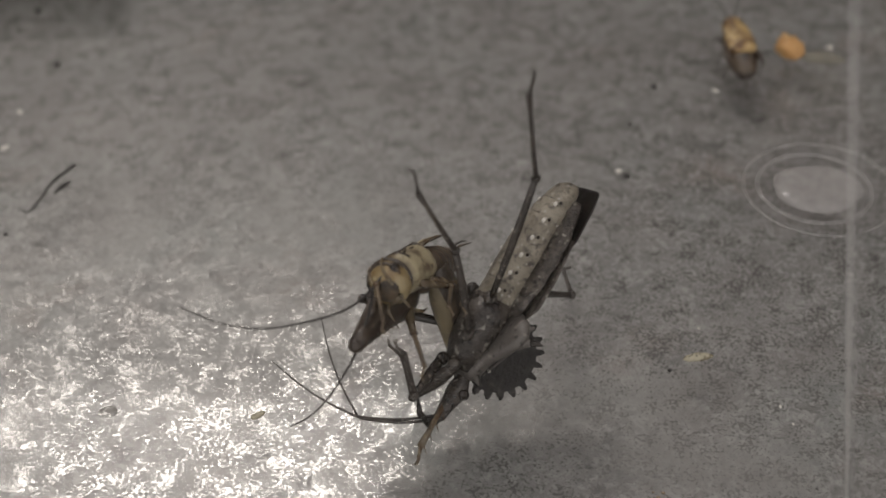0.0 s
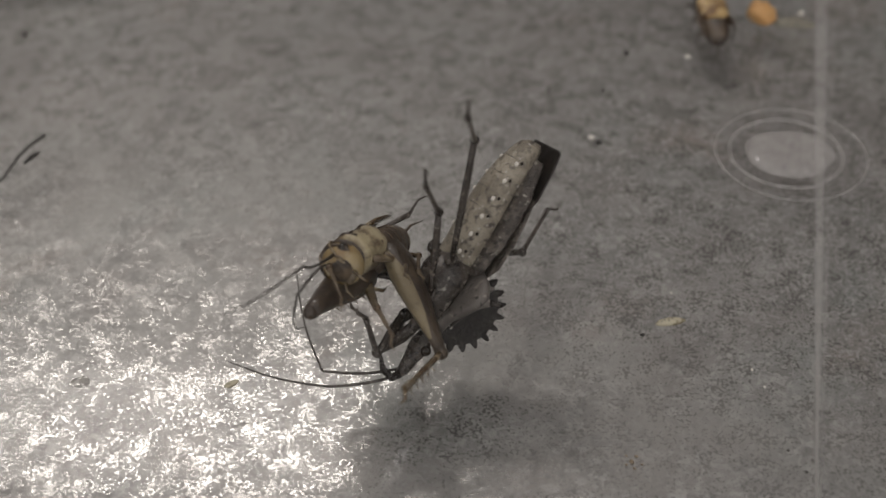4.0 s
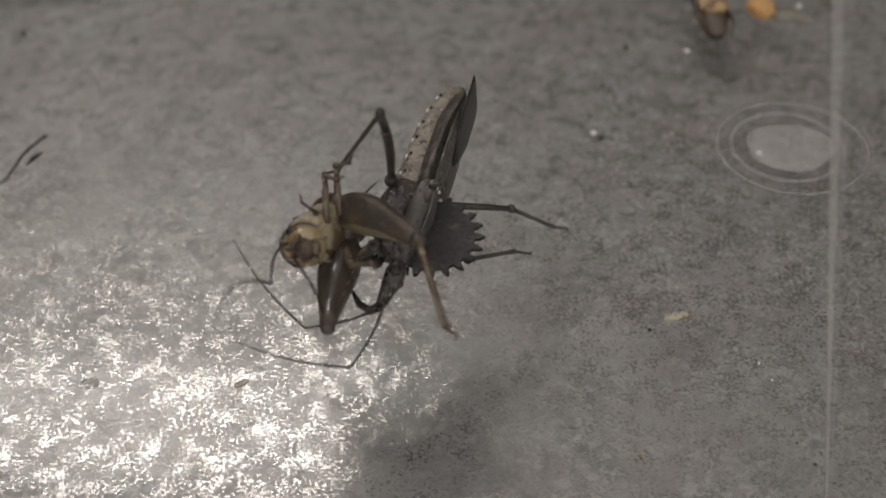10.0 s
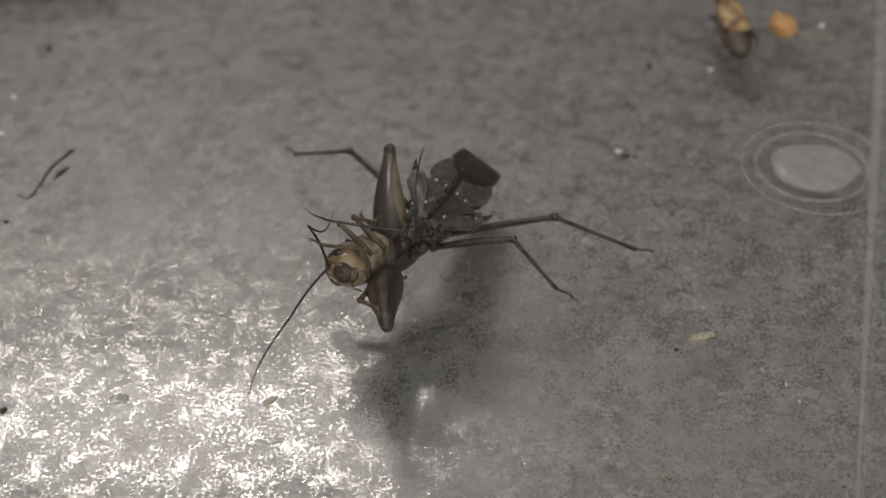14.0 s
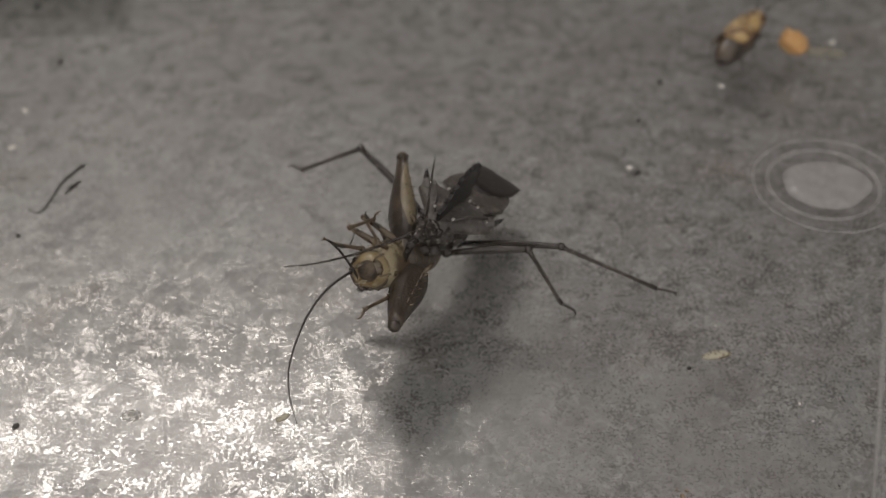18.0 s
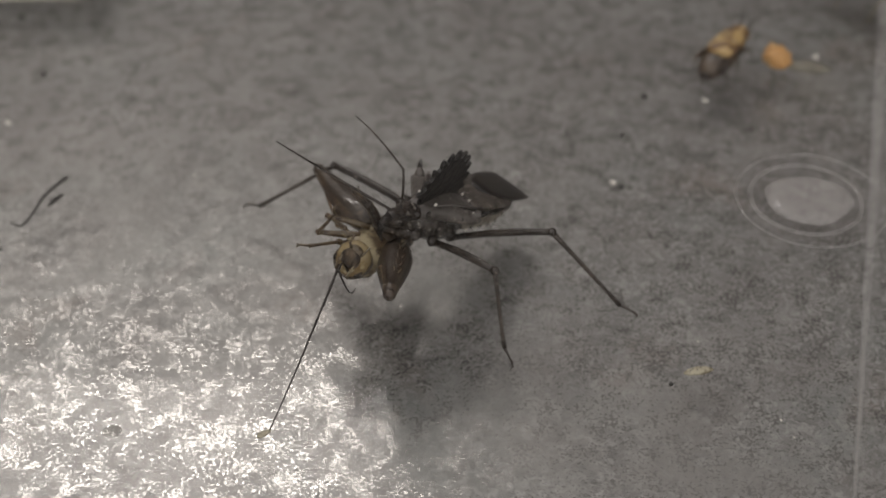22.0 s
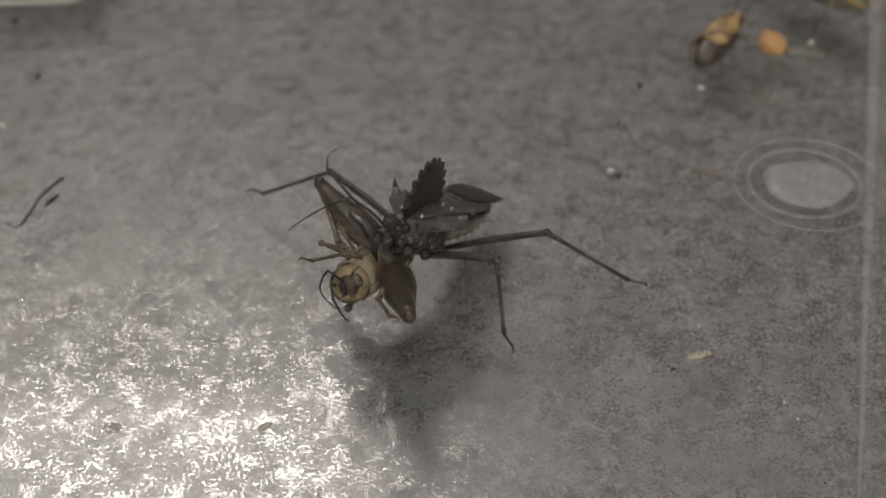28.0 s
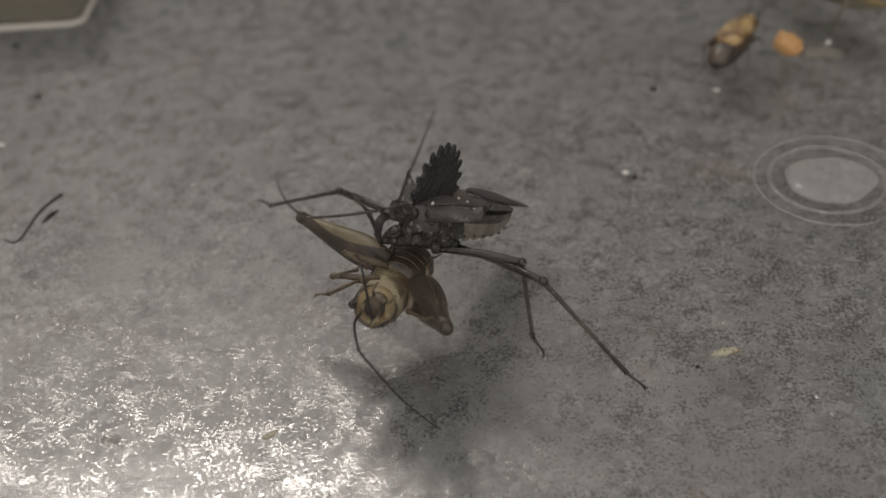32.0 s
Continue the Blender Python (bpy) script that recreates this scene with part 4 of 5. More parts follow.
def build_visitor():
    """A larger brown cricket that walks in at the back."""
    c = tagged(new("brown_cricket"), "olive-brown cricket with cream wing edges walking in", "insect")
    finish("abdomen", *loft([(-1.0, 2.2, 1.2, -2.2), (3.0, 2.5, 1.2, -2.4), (7.0, 1.8, 0.9, -1.7), (9.6, 0.6, 0.4, -0.6)], 16), OLIVE, c)
    finish("pronotum", *loft([(-5.2, 2.0, 1.8, -1.6), (-3.5, 2.5, 2.2, -1.8), (-1.0, 2.4, 2.1, -1.8), (-0.4, 2.1, 1.8, -1.4)], 16, 2.5), OLIVE, c)
    head = finish("head", *ball((-6.4, 0, 0.0), (1.8, 2.1, 2.1), 16, 10), OLIVE, c)
    for s in (-1, 1):
        finish("eye", *ball((-6.9, s * 1.7, 0.7), (0.6, 0.45, 0.7), 10, 7), EYE, head)
        finish("antenna", *tube([(-7.8, s * 0.6, 0.8), (-11.0, s * 2.0, 2.4), (-15.0, s * 4.0, 2.0), (-19.0, s * 5.0, 0.4)], [0.13, 0.1, 0.07, 0.03], 6), ANTENNA, head)
        finish("wing", *loft([(-0.6, 0.9, 2.3, 1.5, s * 1.1), (3.0, 1.3, 2.1, 1.3, s * 1.3), (7.0, 0.9, 1.6, 0.9, s * 1.0), (9.8, 0.2, 0.9, 0.6, s * 0.5)], 12), OLIVE, c)
        finish("wing_edge", *tube([(0.0, s * 2.2, 1.6), (4.0, s * 2.5, 1.3), (8.0, s * 1.7, 0.9), (10.4, s * 0.6, 0.5)], [0.25, 0.4, 0.38, 0.12], 7), YELLOW, c, "cream wing edge")
        femur = finish("hind_femur", *tube([(0.5, s * 2.2, -0.6), (2.8, s * 3.0, 0.8), (5.5, s * 3.4, 2.0), (8.0, s * 3.5, 2.6)], [0.8, 1.1, 0.8, 0.4], 10, 0.7), OLIVE, c)
        finish("hind_tibia", *tube([(8.0, s * 3.5, 2.6), (6.6, s * 4.0, -1.0), (5.6, s * 4.3, -4.4)], [0.28, 0.2, 0.15], 7), OLIVE, femur)
        for x, dx in ((-4.0, -1.6), (-1.4, 1.4)):
            leg = finish("small_femur", *tube([(x, s * 1.8, -1.2), (x + dx * 0.5, s * 3.6, -0.4)], [0.4, 0.25], 8), OLIVE, c)
            finish("small_tibia", *tube([(x + dx * 0.5, s * 3.6, -0.4), (x + dx, s * 4.6, -2.6), (x + dx * 1.3, s * 5.2, -4.4)], [0.22, 0.15, 0.1], 7), OLIVE, leg)
    return c


back_things()
VISITOR = build_visitor()


# ---- what moves: rows of seconds, then millimetres and degrees, or the ways of two limb pieces in their animal's space ----
BUG_ROWS = [
    (0, 8.8, -11.52, 9.59, 147.6, -36.6, 51.2),
    (1, 8.15, -10.33, 9.06, 150.7, -44.7, 44.3),
    (2, 7.13, -5.78, 9.04, 143.1, -42.9, 56.5),
    (5, 7.97, -11.55, 9.4, 157.8, -42, 42.5),
    (6, 4.94, -5.97, 9.44, 144.9, -47.1, 58.3),
    (7, 7.62, -9.78, 9.21, 147, -43.3, 46.1),
    (8, 6.36, -7.72, 8.81, 137.1, -46.4, 50.9),
    (9, 4.63, -9.22, 13.42, 112.3, -16.3, 67.9),
    (9.5, 3.05, -8.01, 14.69, 103.6, -13.3, 72),
    (10, 3.23, -7.31, 14.67, 91.8, -14.8, 72.1),
    (10.5, 2.16, -0.32, 8.81, 50.4, -6.2, 72.6),
    (11, 1.9, 0.37, 8.45, 46.2, 1.1, 75.6),
    (12, 2.25, 1.35, 7.15, 34.7, 6.7, 76.7),
    (13, 1.47, 1.28, 7.63, 38.4, 8.1, 76.8),
    (14, 2.8, 3.22, 6.75, 27.5, 22.6, 73.6),
    (17, 2.66, 5.17, 6.68, 20.8, 27.5, 68.9),
    (19, 3.06, 5.56, 5.56, 20, 23.7, 67.9),
    (20, 2.33, 5.02, 7.75, 18.8, 27.4, 61.2),
    (20.5, 2.66, 5.72, 8.43, 15.4, 33.2, 56.8),
    (21, 3.25, 6.35, 8.47, 13.8, 33.7, 55.8),
    (22, 3.69, 6.77, 8.07, 13.8, 29.4, 56.4),
    (23, 3.72, 6.85, 8.08, 10.4, 30.2, 53.7),
    (24, 3.51, 6.58, 7.2, 8.6, 28.5, 55.1),
    (27, 2.76, 5.01, 6.49, 4.1, 29.9, 61.2),
    (28, 2.48, 4.72, 6.63, 5.2, 29.5, 62.4),
    (30, 3.29, 4.51, 6.99, 3.5, 30.6, 60.4),
    (31, 3.28, 4.2, 7.19, 3.3, 29.7, 60.9),
    (32, 2.97, 2.58, 8.95, 4, 32.9, 57.9),
]
CRICKET_ROWS = [
    (0, 2.5, -10.81, 13.73, -49, 29.2, 66),
    (1, 1.63, -9.42, 12.38, -59.8, 28.8, 63.7),
    (2, 0.77, -9.39, 12, -64, 27.9, 64.7),
    (5, 0.62, -10.76, 11.71, -61.4, 30.8, 67.9),
    (6, -2.39, -9.74, 11.91, -63.9, 31.1, 71.4),
    (7, 0.26, -11.99, 11.86, -58, 33.3, 69.6),
    (8, -0.84, -13.54, 13.39, -69.6, 30.6, 63.3),
    (9, -1.69, -12.74, 15.67, -89.6, 26, 68.1),
    (9.5, -3.47, -11.93, 15.99, -106.8, 22.6, 68.8),
    (10, -3.01, -11.4, 15.64, -106.9, 22.8, 66.5),
    (10.5, -3.6, -6.22, 10.02, -92.7, 27.3, 57.9),
    (11, -3.99, -3.03, 7.02, -92.4, 25.5, 55.8),
    (12, -3.73, -3.78, 6.91, -92.8, 25.1, 55.2),
    (13, -3.24, -4.13, 6.73, -97.2, 25.7, 56),
    (14, -2.67, -2.67, 6.61, -94.4, 23.1, 54.4),
    (17, -1.89, -0.18, 6.69, -122.4, 24.3, 55.8),
    (19, -1.96, -1.05, 6.64, -131.6, 22, 57.4),
    (20, -3.48, 1.38, 6.83, -137, 18.2, 58.3),
    (20.5, -3.61, 3.56, 6.62, -143.6, 21.7, 59.9),
    (21, -3.02, 4.11, 6.34, -150.1, 23.6, 62.7),
    (22, -2.56, 4.28, 6.42, -153.8, 20.9, 63.7),
    (23, -1.85, 5.07, 6.52, -151.3, 20.6, 62.9),
    (24, -2.52, 4.08, 6.38, -143.1, 20.9, 60.4),
    (27, -2.45, -0.98, 6.35, -130, 14.6, 61.2),
    (28, -2.29, -0.11, 6.51, -134.7, 16.1, 63.1),
    (30, -1.58, -0.34, 6.52, -156.3, 22.4, 65),
    (31, -1.2, -0.99, 6.64, -157.4, 21.9, 67.3),
    (32, -1.1, -2.76, 6.47, -149.3, 14, 70),
]
BUG_LEG_ROWS = {
"Lfront": [
    (0, -0.765, 0.511, -0.392, 0.589, 0.26, -0.765),
    (9.5, -0.765, 0.511, -0.392, 0.589, 0.26, -0.765),
    (10.1, -0.21, 0.56, -0.8, 0.1, 0.98, -0.1),
    (10.75, 0.434, 0.344, -0.833, -0.436, 0.679, 0.59),
    (13, 0.434, 0.344, -0.833, -0.436, 0.679, 0.59),
    (18, 0.056, 0.845, -0.532, -0.731, 0.285, 0.62),
    (28, 0.29, 0.892, -0.345, -0.78, 0.048, 0.624),
    (32, 0.29, 0.892, -0.345, -0.78, 0.048, 0.624),
],
"Rfront": [
    (0, -0.86, -0.494, -0.127, 0.598, 0.232, -0.767),
    (9.5, -0.86, -0.494, -0.127, 0.598, 0.232, -0.767),
    (10.1, -0.31, -0.54, -0.78, 0.1, 0.98, -0.1),
    (10.75, 0.471, -0.183, -0.863, -0.435, 0.68, 0.59),
    (13, 0.471, -0.183, -0.863, -0.435, 0.68, 0.59),
    (18, 0.516, 0.429, -0.741, -0.723, 0.297, 0.624),
    (28, 0.687, 0.548, -0.478, -0.775, 0.058, 0.63),
    (32, 0.687, 0.548, -0.478, -0.775, 0.058, 0.63),
],
"Lhind": [
    (0, 0.394, -0.131, 0.91, 0.24, -0.896, 0.373),
    (1, 0.281, -0.062, 0.958, 0.11, -0.944, 0.312),
    (2, 0.008, -0.26, 0.966, 0.634, -0.505, 0.586),
    (5, 0.331, -0.26, 0.907, 0.283, -0.797, 0.534),
    (6, 0.197, -0.032, 0.98, 0.275, -0.737, 0.618),
    (7, 0.094, 0.031, 0.995, 0.414, -0.802, 0.431),
    (8, -0.017, -0.034, 0.999, 0.497, -0.715, 0.492),
    (9, 0.28, -0.314, 0.907, 0.755, -0.607, 0.249),
    (9.5, 0.399, -0.296, 0.868, 0.594, -0.702, 0.393),
    (10, 0.438, -0.404, 0.803, 0.464, -0.853, 0.238),
    (10.5, 0.266, -0.313, 0.912, 0.401, -0.852, -0.337),
    (11, 0.232, -0.296, 0.927, 0.421, -0.852, -0.312),
    (12, 0.078, -0.385, 0.92, 0.537, -0.735, -0.414),
    (13, -0.034, -0.677, 0.735, 0.478, -0.867, 0.141),
    (14, -0.059, -0.663, 0.746, 0.67, -0.741, -0.052),
    (17, -0.08, -0.732, 0.677, 0.697, -0.706, -0.122),
    (18, -0.229, -0.787, 0.573, 0.571, -0.819, -0.049),
    (19, -0.262, -0.668, 0.697, 0.523, -0.816, -0.246),
    (20, -0.105, -0.776, 0.621, 0.701, -0.673, -0.237),
    (20.5, 0.013, -0.779, 0.626, 0.709, -0.652, -0.271),
    (21, -0.031, -0.796, 0.604, 0.695, -0.64, -0.327),
    (22, -0.077, -0.787, 0.612, 0.648, -0.649, -0.398),
    (23, -0.022, -0.792, 0.61, 0.643, -0.618, -0.452),
    (24, -0.109, -0.804, 0.585, 0.662, -0.608, -0.437),
    (27, -0.079, -0.853, 0.516, 0.767, -0.542, -0.344),
    (28, -0.06, -0.865, 0.499, 0.733, -0.605, -0.311),
    (30, -0.096, -0.933, 0.346, 0.71, -0.646, -0.281),
    (31, -0.152, -0.953, 0.263, 0.664, -0.675, -0.321),
    (32, -0.345, -0.935, 0.079, 0.513, -0.685, -0.518),
],
"Lmid": [
    (0, -0.25, -0.4, -0.88, 0.8, 0.1, 0.55),
    (1, -0.25, -0.4, -0.88, 0.8, 0.1, 0.55),
    (2, -0.25, -0.4, -0.88, 0.8, 0.1, 0.55),
    (5, -0.25, -0.4, -0.88, 0.8, 0.1, 0.55),
    (6, -0.25, -0.4, -0.88, 0.8, 0.1, 0.55),
    (7, -0.25, -0.4, -0.88, 0.8, 0.1, 0.55),
    (8, -0.25, -0.4, -0.88, 0.8, 0.1, 0.55),
    (9, -0.25, -0.4, -0.88, 0.8, 0.1, 0.55),
    (9.17, -0.209, -0.775, -0.596, 0.894, -0.15, 0.422),
    (9.33, 0.126, -0.676, 0.726, 0.885, -0.407, 0.227),
    (9.5, 0.212, -0.266, 0.94, 0.798, -0.601, 0.032),
    (10, 0.138, -0.338, 0.931, 0.645, -0.694, 0.32),
    (10.5, 0.122, -0.616, 0.778, 0.376, -0.926, 0.045),
    (11, 0.1, -0.601, 0.793, 0.424, -0.903, -0.07),
    (12, 0.02, -0.607, 0.795, 0.443, -0.828, -0.343),
    (13, 0.066, -0.625, 0.778, 0.433, -0.878, -0.206),
    (14, -0.052, -0.706, 0.706, 0.522, -0.753, -0.4),
    (17, -0.083, -0.802, 0.591, 0.593, -0.651, -0.475),
    (18, 0.128, -0.811, 0.571, 0.558, -0.614, -0.558),
    (19, -0.191, -0.753, 0.63, 0.497, -0.759, -0.421),
    (20, -0.205, -0.923, 0.326, 0.41, -0.7, -0.585),
    (20.5, -0.11, -0.971, 0.214, 0.472, -0.597, -0.648),
    (21, -0.082, -0.976, 0.201, 0.379, -0.522, -0.764),
    (22, -0.204, -0.941, 0.271, 0.327, -0.455, -0.828),
    (23, -0.115, -0.97, 0.215, 0.308, -0.437, -0.845),
    (24, -0.168, -0.944, 0.285, 0.282, -0.383, -0.88),
    (27, -0.178, -0.934, 0.31, 0.342, -0.222, -0.913),
    (28, -0.178, -0.923, 0.341, 0.372, -0.231, -0.899),
    (30, -0.178, -0.968, 0.178, 0.421, -0.432, -0.798),
    (31, -0.167, -0.971, 0.173, 0.445, -0.381, -0.81),
    (32, 0.125, -0.973, 0.195, 0.508, -0.196, -0.839),
],
"Rhind": [
    (0, 0.881, 0.31, -0.358, 0.303, 0.645, -0.701),
    (1, 0.854, 0.289, -0.432, -0.17, 0.585, -0.793),
    (2, 0.859, 0.392, -0.329, 0.229, 0.72, -0.655),
    (5, 0.809, 0.152, -0.568, -0.003, 0.804, -0.595),
    (6, 0.78, 0.222, -0.585, 0.027, 0.681, -0.731),
    (7, 0.798, 0.171, -0.578, 0.068, 0.665, -0.744),
    (8, 0.891, 0.165, -0.423, 0.255, 0.794, -0.552),
    (8.33, 0.724, 0.534, -0.437, 0.241, 0.407, -0.881),
    (8.67, 0.354, 0.865, -0.355, -0.01, -0.718, -0.696),
    (9, -0.013, 0.975, -0.222, -0.135, -0.955, -0.265),
    (9.5, -0.174, 0.976, -0.129, 0.025, -0.929, -0.37),
    (10, -0.147, 0.986, 0.084, 0.063, -0.883, -0.465),
    (10.25, 0.468, 0.873, -0.141, 0.01, -0.745, -0.667),
    (10.5, 0.876, 0.374, -0.304, -0.044, -0.561, -0.827),
    (11, 0.866, 0.484, -0.125, -0.001, -0.531, -0.848),
    (12, 0.776, 0.628, -0.059, 0.463, 0.022, -0.886),
    (13, 0.824, 0.559, -0.098, 0.495, -0.025, -0.868),
    (14, 0.517, 0.849, -0.111, 0.585, 0.528, -0.616),
    (17, 0.324, 0.938, 0.119, 0.503, 0.517, -0.692),
    (18, 0.268, 0.956, 0.123, 0.452, 0.557, -0.697),
    (19, 0.134, 0.987, -0.088, 0.259, 0.672, -0.694),
    (20, 0.144, 0.983, -0.117, 0.126, 0.57, -0.812),
    (20.5, -0.057, 0.987, -0.152, 0.215, 0.564, -0.797),
    (21, -0.019, 0.993, -0.114, 0.116, 0.557, -0.823),
    (22, -0.071, 0.991, -0.114, 0.083, 0.559, -0.825),
    (23, -0.1, 0.993, -0.064, 0.033, 0.584, -0.811),
    (24, -0.079, 0.996, 0.036, 0.016, 0.636, -0.772),
    (27, 0.075, 0.984, 0.16, 0.255, 0.839, -0.481),
    (28, 0.118, 0.967, 0.227, 0.312, 0.783, -0.538),
    (30, 0.023, 0.993, 0.112, 0.335, 0.837, -0.432),
    (31, 0.048, 0.992, 0.119, 0.341, 0.836, -0.431),
    (32, 0.184, 0.983, 0.012, 0.307, 0.846, -0.435),
],
"Rmid": [
    (0, 0.668, 0.151, -0.729, 0.232, 0.445, -0.865),
    (1, 0.866, 0.165, -0.472, 0.467, 0.405, -0.786),
    (2, 0.848, 0.136, -0.512, 0.195, 0.705, -0.682),
    (5, 0.848, 0.138, -0.512, 0.196, 0.705, -0.681),
    (6, 0.775, 0.473, -0.419, 0.15, 0.82, -0.552),
    (7, 0.531, 0.688, -0.494, 0.214, 0.793, -0.57),
    (8, 0.316, 0.944, 0.089, 0.064, 0.573, -0.817),
    (8.25, 0.332, 0.914, -0.232, 0.251, 0.634, -0.732),
    (8.5, 0.236, 0.485, -0.842, 0.875, 0.471, 0.112),
    (8.75, 0.006, -0.218, -0.976, 0.515, -0.22, 0.829),
    (9, -0.1, -0.5, -0.86, 0.35, -0.35, 0.87),
    (9.5, -0.1, -0.5, -0.86, 0.35, -0.35, 0.87),
    (10, -0.1, -0.5, -0.86, 0.35, -0.35, 0.87),
    (10.5, -0.3, 0.2, -0.93, 0.5, -0.1, 0.86),
    (11, -0.3, 0.2, -0.93, 0.5, -0.1, 0.86),
    (12, -0.3, 0.2, -0.93, 0.5, -0.1, 0.86),
    (13, -0.3, 0.2, -0.93, 0.5, -0.1, 0.86),
    (14, -0.3, 0.2, -0.93, 0.5, -0.1, 0.86),
    (17, -0.3, 0.2, -0.93, 0.5, -0.1, 0.86),
    (19, -0.3, 0.2, -0.93, 0.5, -0.1, 0.86),
    (20, -0.3, 0.2, -0.93, 0.5, -0.1, 0.86),
    (20.5, -0.3, 0.2, -0.93, 0.5, -0.1, 0.86),
    (21, -0.3, 0.2, -0.93, 0.5, -0.1, 0.86),
    (22, -0.3, 0.2, -0.93, 0.5, -0.1, 0.86),
    (23, -0.3, 0.2, -0.93, 0.5, -0.1, 0.86),
    (24, -0.3, 0.2, -0.93, 0.5, -0.1, 0.86),
    (27, -0.3, 0.2, -0.93, 0.5, -0.1, 0.86),
    (28, -0.3, 0.2, -0.93, 0.5, -0.1, 0.86),
    (30, -0.3, 0.2, -0.93, 0.5, -0.1, 0.86),
    (31, -0.3, 0.2, -0.93, 0.5, -0.1, 0.86),
    (32, -0.3, 0.2, -0.93, 0.5, -0.1, 0.86),
],
}
CRICKET_LEG_ROWS = {
"A": [
    (0, 0.281, 0.515, -0.809, -0.864, 0.349, -0.364),
    (1, -0.165, 0.349, -0.923, -0.943, 0.124, -0.309),
    (2, -0.045, 0.235, -0.971, -0.973, 0.108, -0.204),
    (5, -0.266, 0.308, -0.914, -0.994, 0.003, -0.108),
    (6, -0.049, 0.208, -0.977, -0.888, 0.277, -0.367),
    (7, -0.157, 0.247, -0.956, -0.935, 0.214, -0.283),
    (8, 0.191, 0.279, -0.941, -0.912, 0.221, -0.345),
    (9, -0.223, 0.234, -0.946, -0.623, 0.716, -0.314),
    (9.5, -0.401, 0.259, -0.879, -0.773, 0.48, -0.415),
    (10, -0.488, 0.153, -0.859, -0.67, 0.588, -0.453),
    (10.17, -0.037, 0.108, -0.993, -0.575, 0.616, -0.538),
    (10.33, 0.986, -0.117, -0.122, -0.469, 0.633, -0.615),
    (10.5, 0.925, -0.157, 0.345, -0.357, 0.64, -0.681),
    (11, 0.829, -0.238, 0.506, -0.548, 0.34, -0.765),
    (12, 0.763, -0.298, 0.573, -0.709, 0.267, -0.652),
    (13, 0.707, -0.357, 0.611, -0.667, 0.311, -0.678),
    (14, 0.588, -0.595, 0.547, -0.568, 0.531, -0.629),
    (17, 0.612, -0.754, 0.239, -0.614, 0.697, -0.369),
    (19, 0.685, -0.722, 0.097, -0.707, 0.677, -0.204),
    (19.5, 0.617, -0.773, 0.148, -0.697, 0.677, 0.238),
    (20, 0.542, -0.817, 0.198, -0.55, 0.544, 0.633),
    (20.5, 0.396, -0.884, 0.247, -0.516, 0.564, 0.645),
    (21, 0.383, -0.896, 0.224, -0.573, 0.818, 0.051),
    (22, 0.436, -0.876, 0.205, -0.643, 0.766, -0.001),
    (23, 0.419, -0.883, 0.213, -0.632, 0.775, 0.01),
    (24, 0.412, -0.85, 0.327, -0.599, 0.781, -0.176),
    (27, 0.437, -0.714, 0.548, -0.59, 0.736, -0.332),
    (28, 0.452, -0.746, 0.489, -0.683, 0.679, -0.269),
    (30, 0.382, -0.914, 0.137, -0.531, 0.847, 0.019),
    (31, 0.372, -0.922, 0.103, -0.547, 0.836, 0.048),
    (32, 0.281, -0.887, 0.367, -0.296, 0.857, -0.422),
],
"B": [
    (0, -0.964, 0.167, -0.208, 0.982, -0.18, 0.051),
    (1, -0.958, 0.137, -0.251, 0.984, -0.149, 0.1),
    (2, -0.992, 0.105, -0.076, 0.99, -0.11, -0.09),
    (5, -0.99, 0.117, -0.079, 0.989, -0.123, -0.087),
    (6, -0.968, 0.099, -0.231, 0.991, -0.108, 0.078),
    (7, -0.979, 0.071, -0.193, 0.996, -0.077, 0.035),
    (8, -0.97, 0.043, -0.241, 0.995, -0.045, 0.087),
    (9, -0.937, 0.304, -0.175, 0.945, -0.326, 0.014),
    (9.5, -0.928, 0.32, -0.188, 0.939, -0.343, 0.029),
    (10, -0.9, 0.377, -0.218, 0.912, -0.407, 0.06),
    (10.5, -0.816, 0.28, -0.506, 0.862, -0.316, 0.396),
    (11, -0.778, 0.255, -0.574, 0.83, -0.292, 0.475),
    (12, -0.767, 0.219, -0.603, 0.822, -0.253, 0.511),
    (13, -0.822, 0.231, -0.521, 0.874, -0.264, 0.409),
    (14, -0.802, 0.068, -0.594, 0.863, -0.078, 0.5),
    (17, -0.887, 0.345, -0.307, 0.912, -0.377, 0.16),
    (19, -0.915, 0.343, -0.214, 0.928, -0.369, 0.058),
    (20, -0.907, 0.348, -0.239, 0.923, -0.376, 0.085),
    (20.5, -0.889, 0.366, -0.274, 0.909, -0.399, 0.125),
    (21, -0.905, 0.367, -0.214, 0.917, -0.395, 0.057),
    (22, -0.917, 0.369, -0.152, 0.92, -0.392, -0.01),
    (23, -0.902, 0.396, -0.17, 0.906, -0.424, 0.009),
    (24, -0.882, 0.36, -0.306, 0.905, -0.393, 0.16),
    (27, -0.739, 0.246, -0.627, 0.792, -0.284, 0.54),
    (28, -0.823, 0.322, -0.467, 0.866, -0.362, 0.345),
    (30, -0.856, 0.496, -0.143, 0.851, -0.526, -0.018),
    (31, -0.842, 0.531, -0.101, 0.827, -0.558, -0.064),
    (32, -0.834, 0.413, -0.366, 0.861, -0.455, 0.228),
],
}
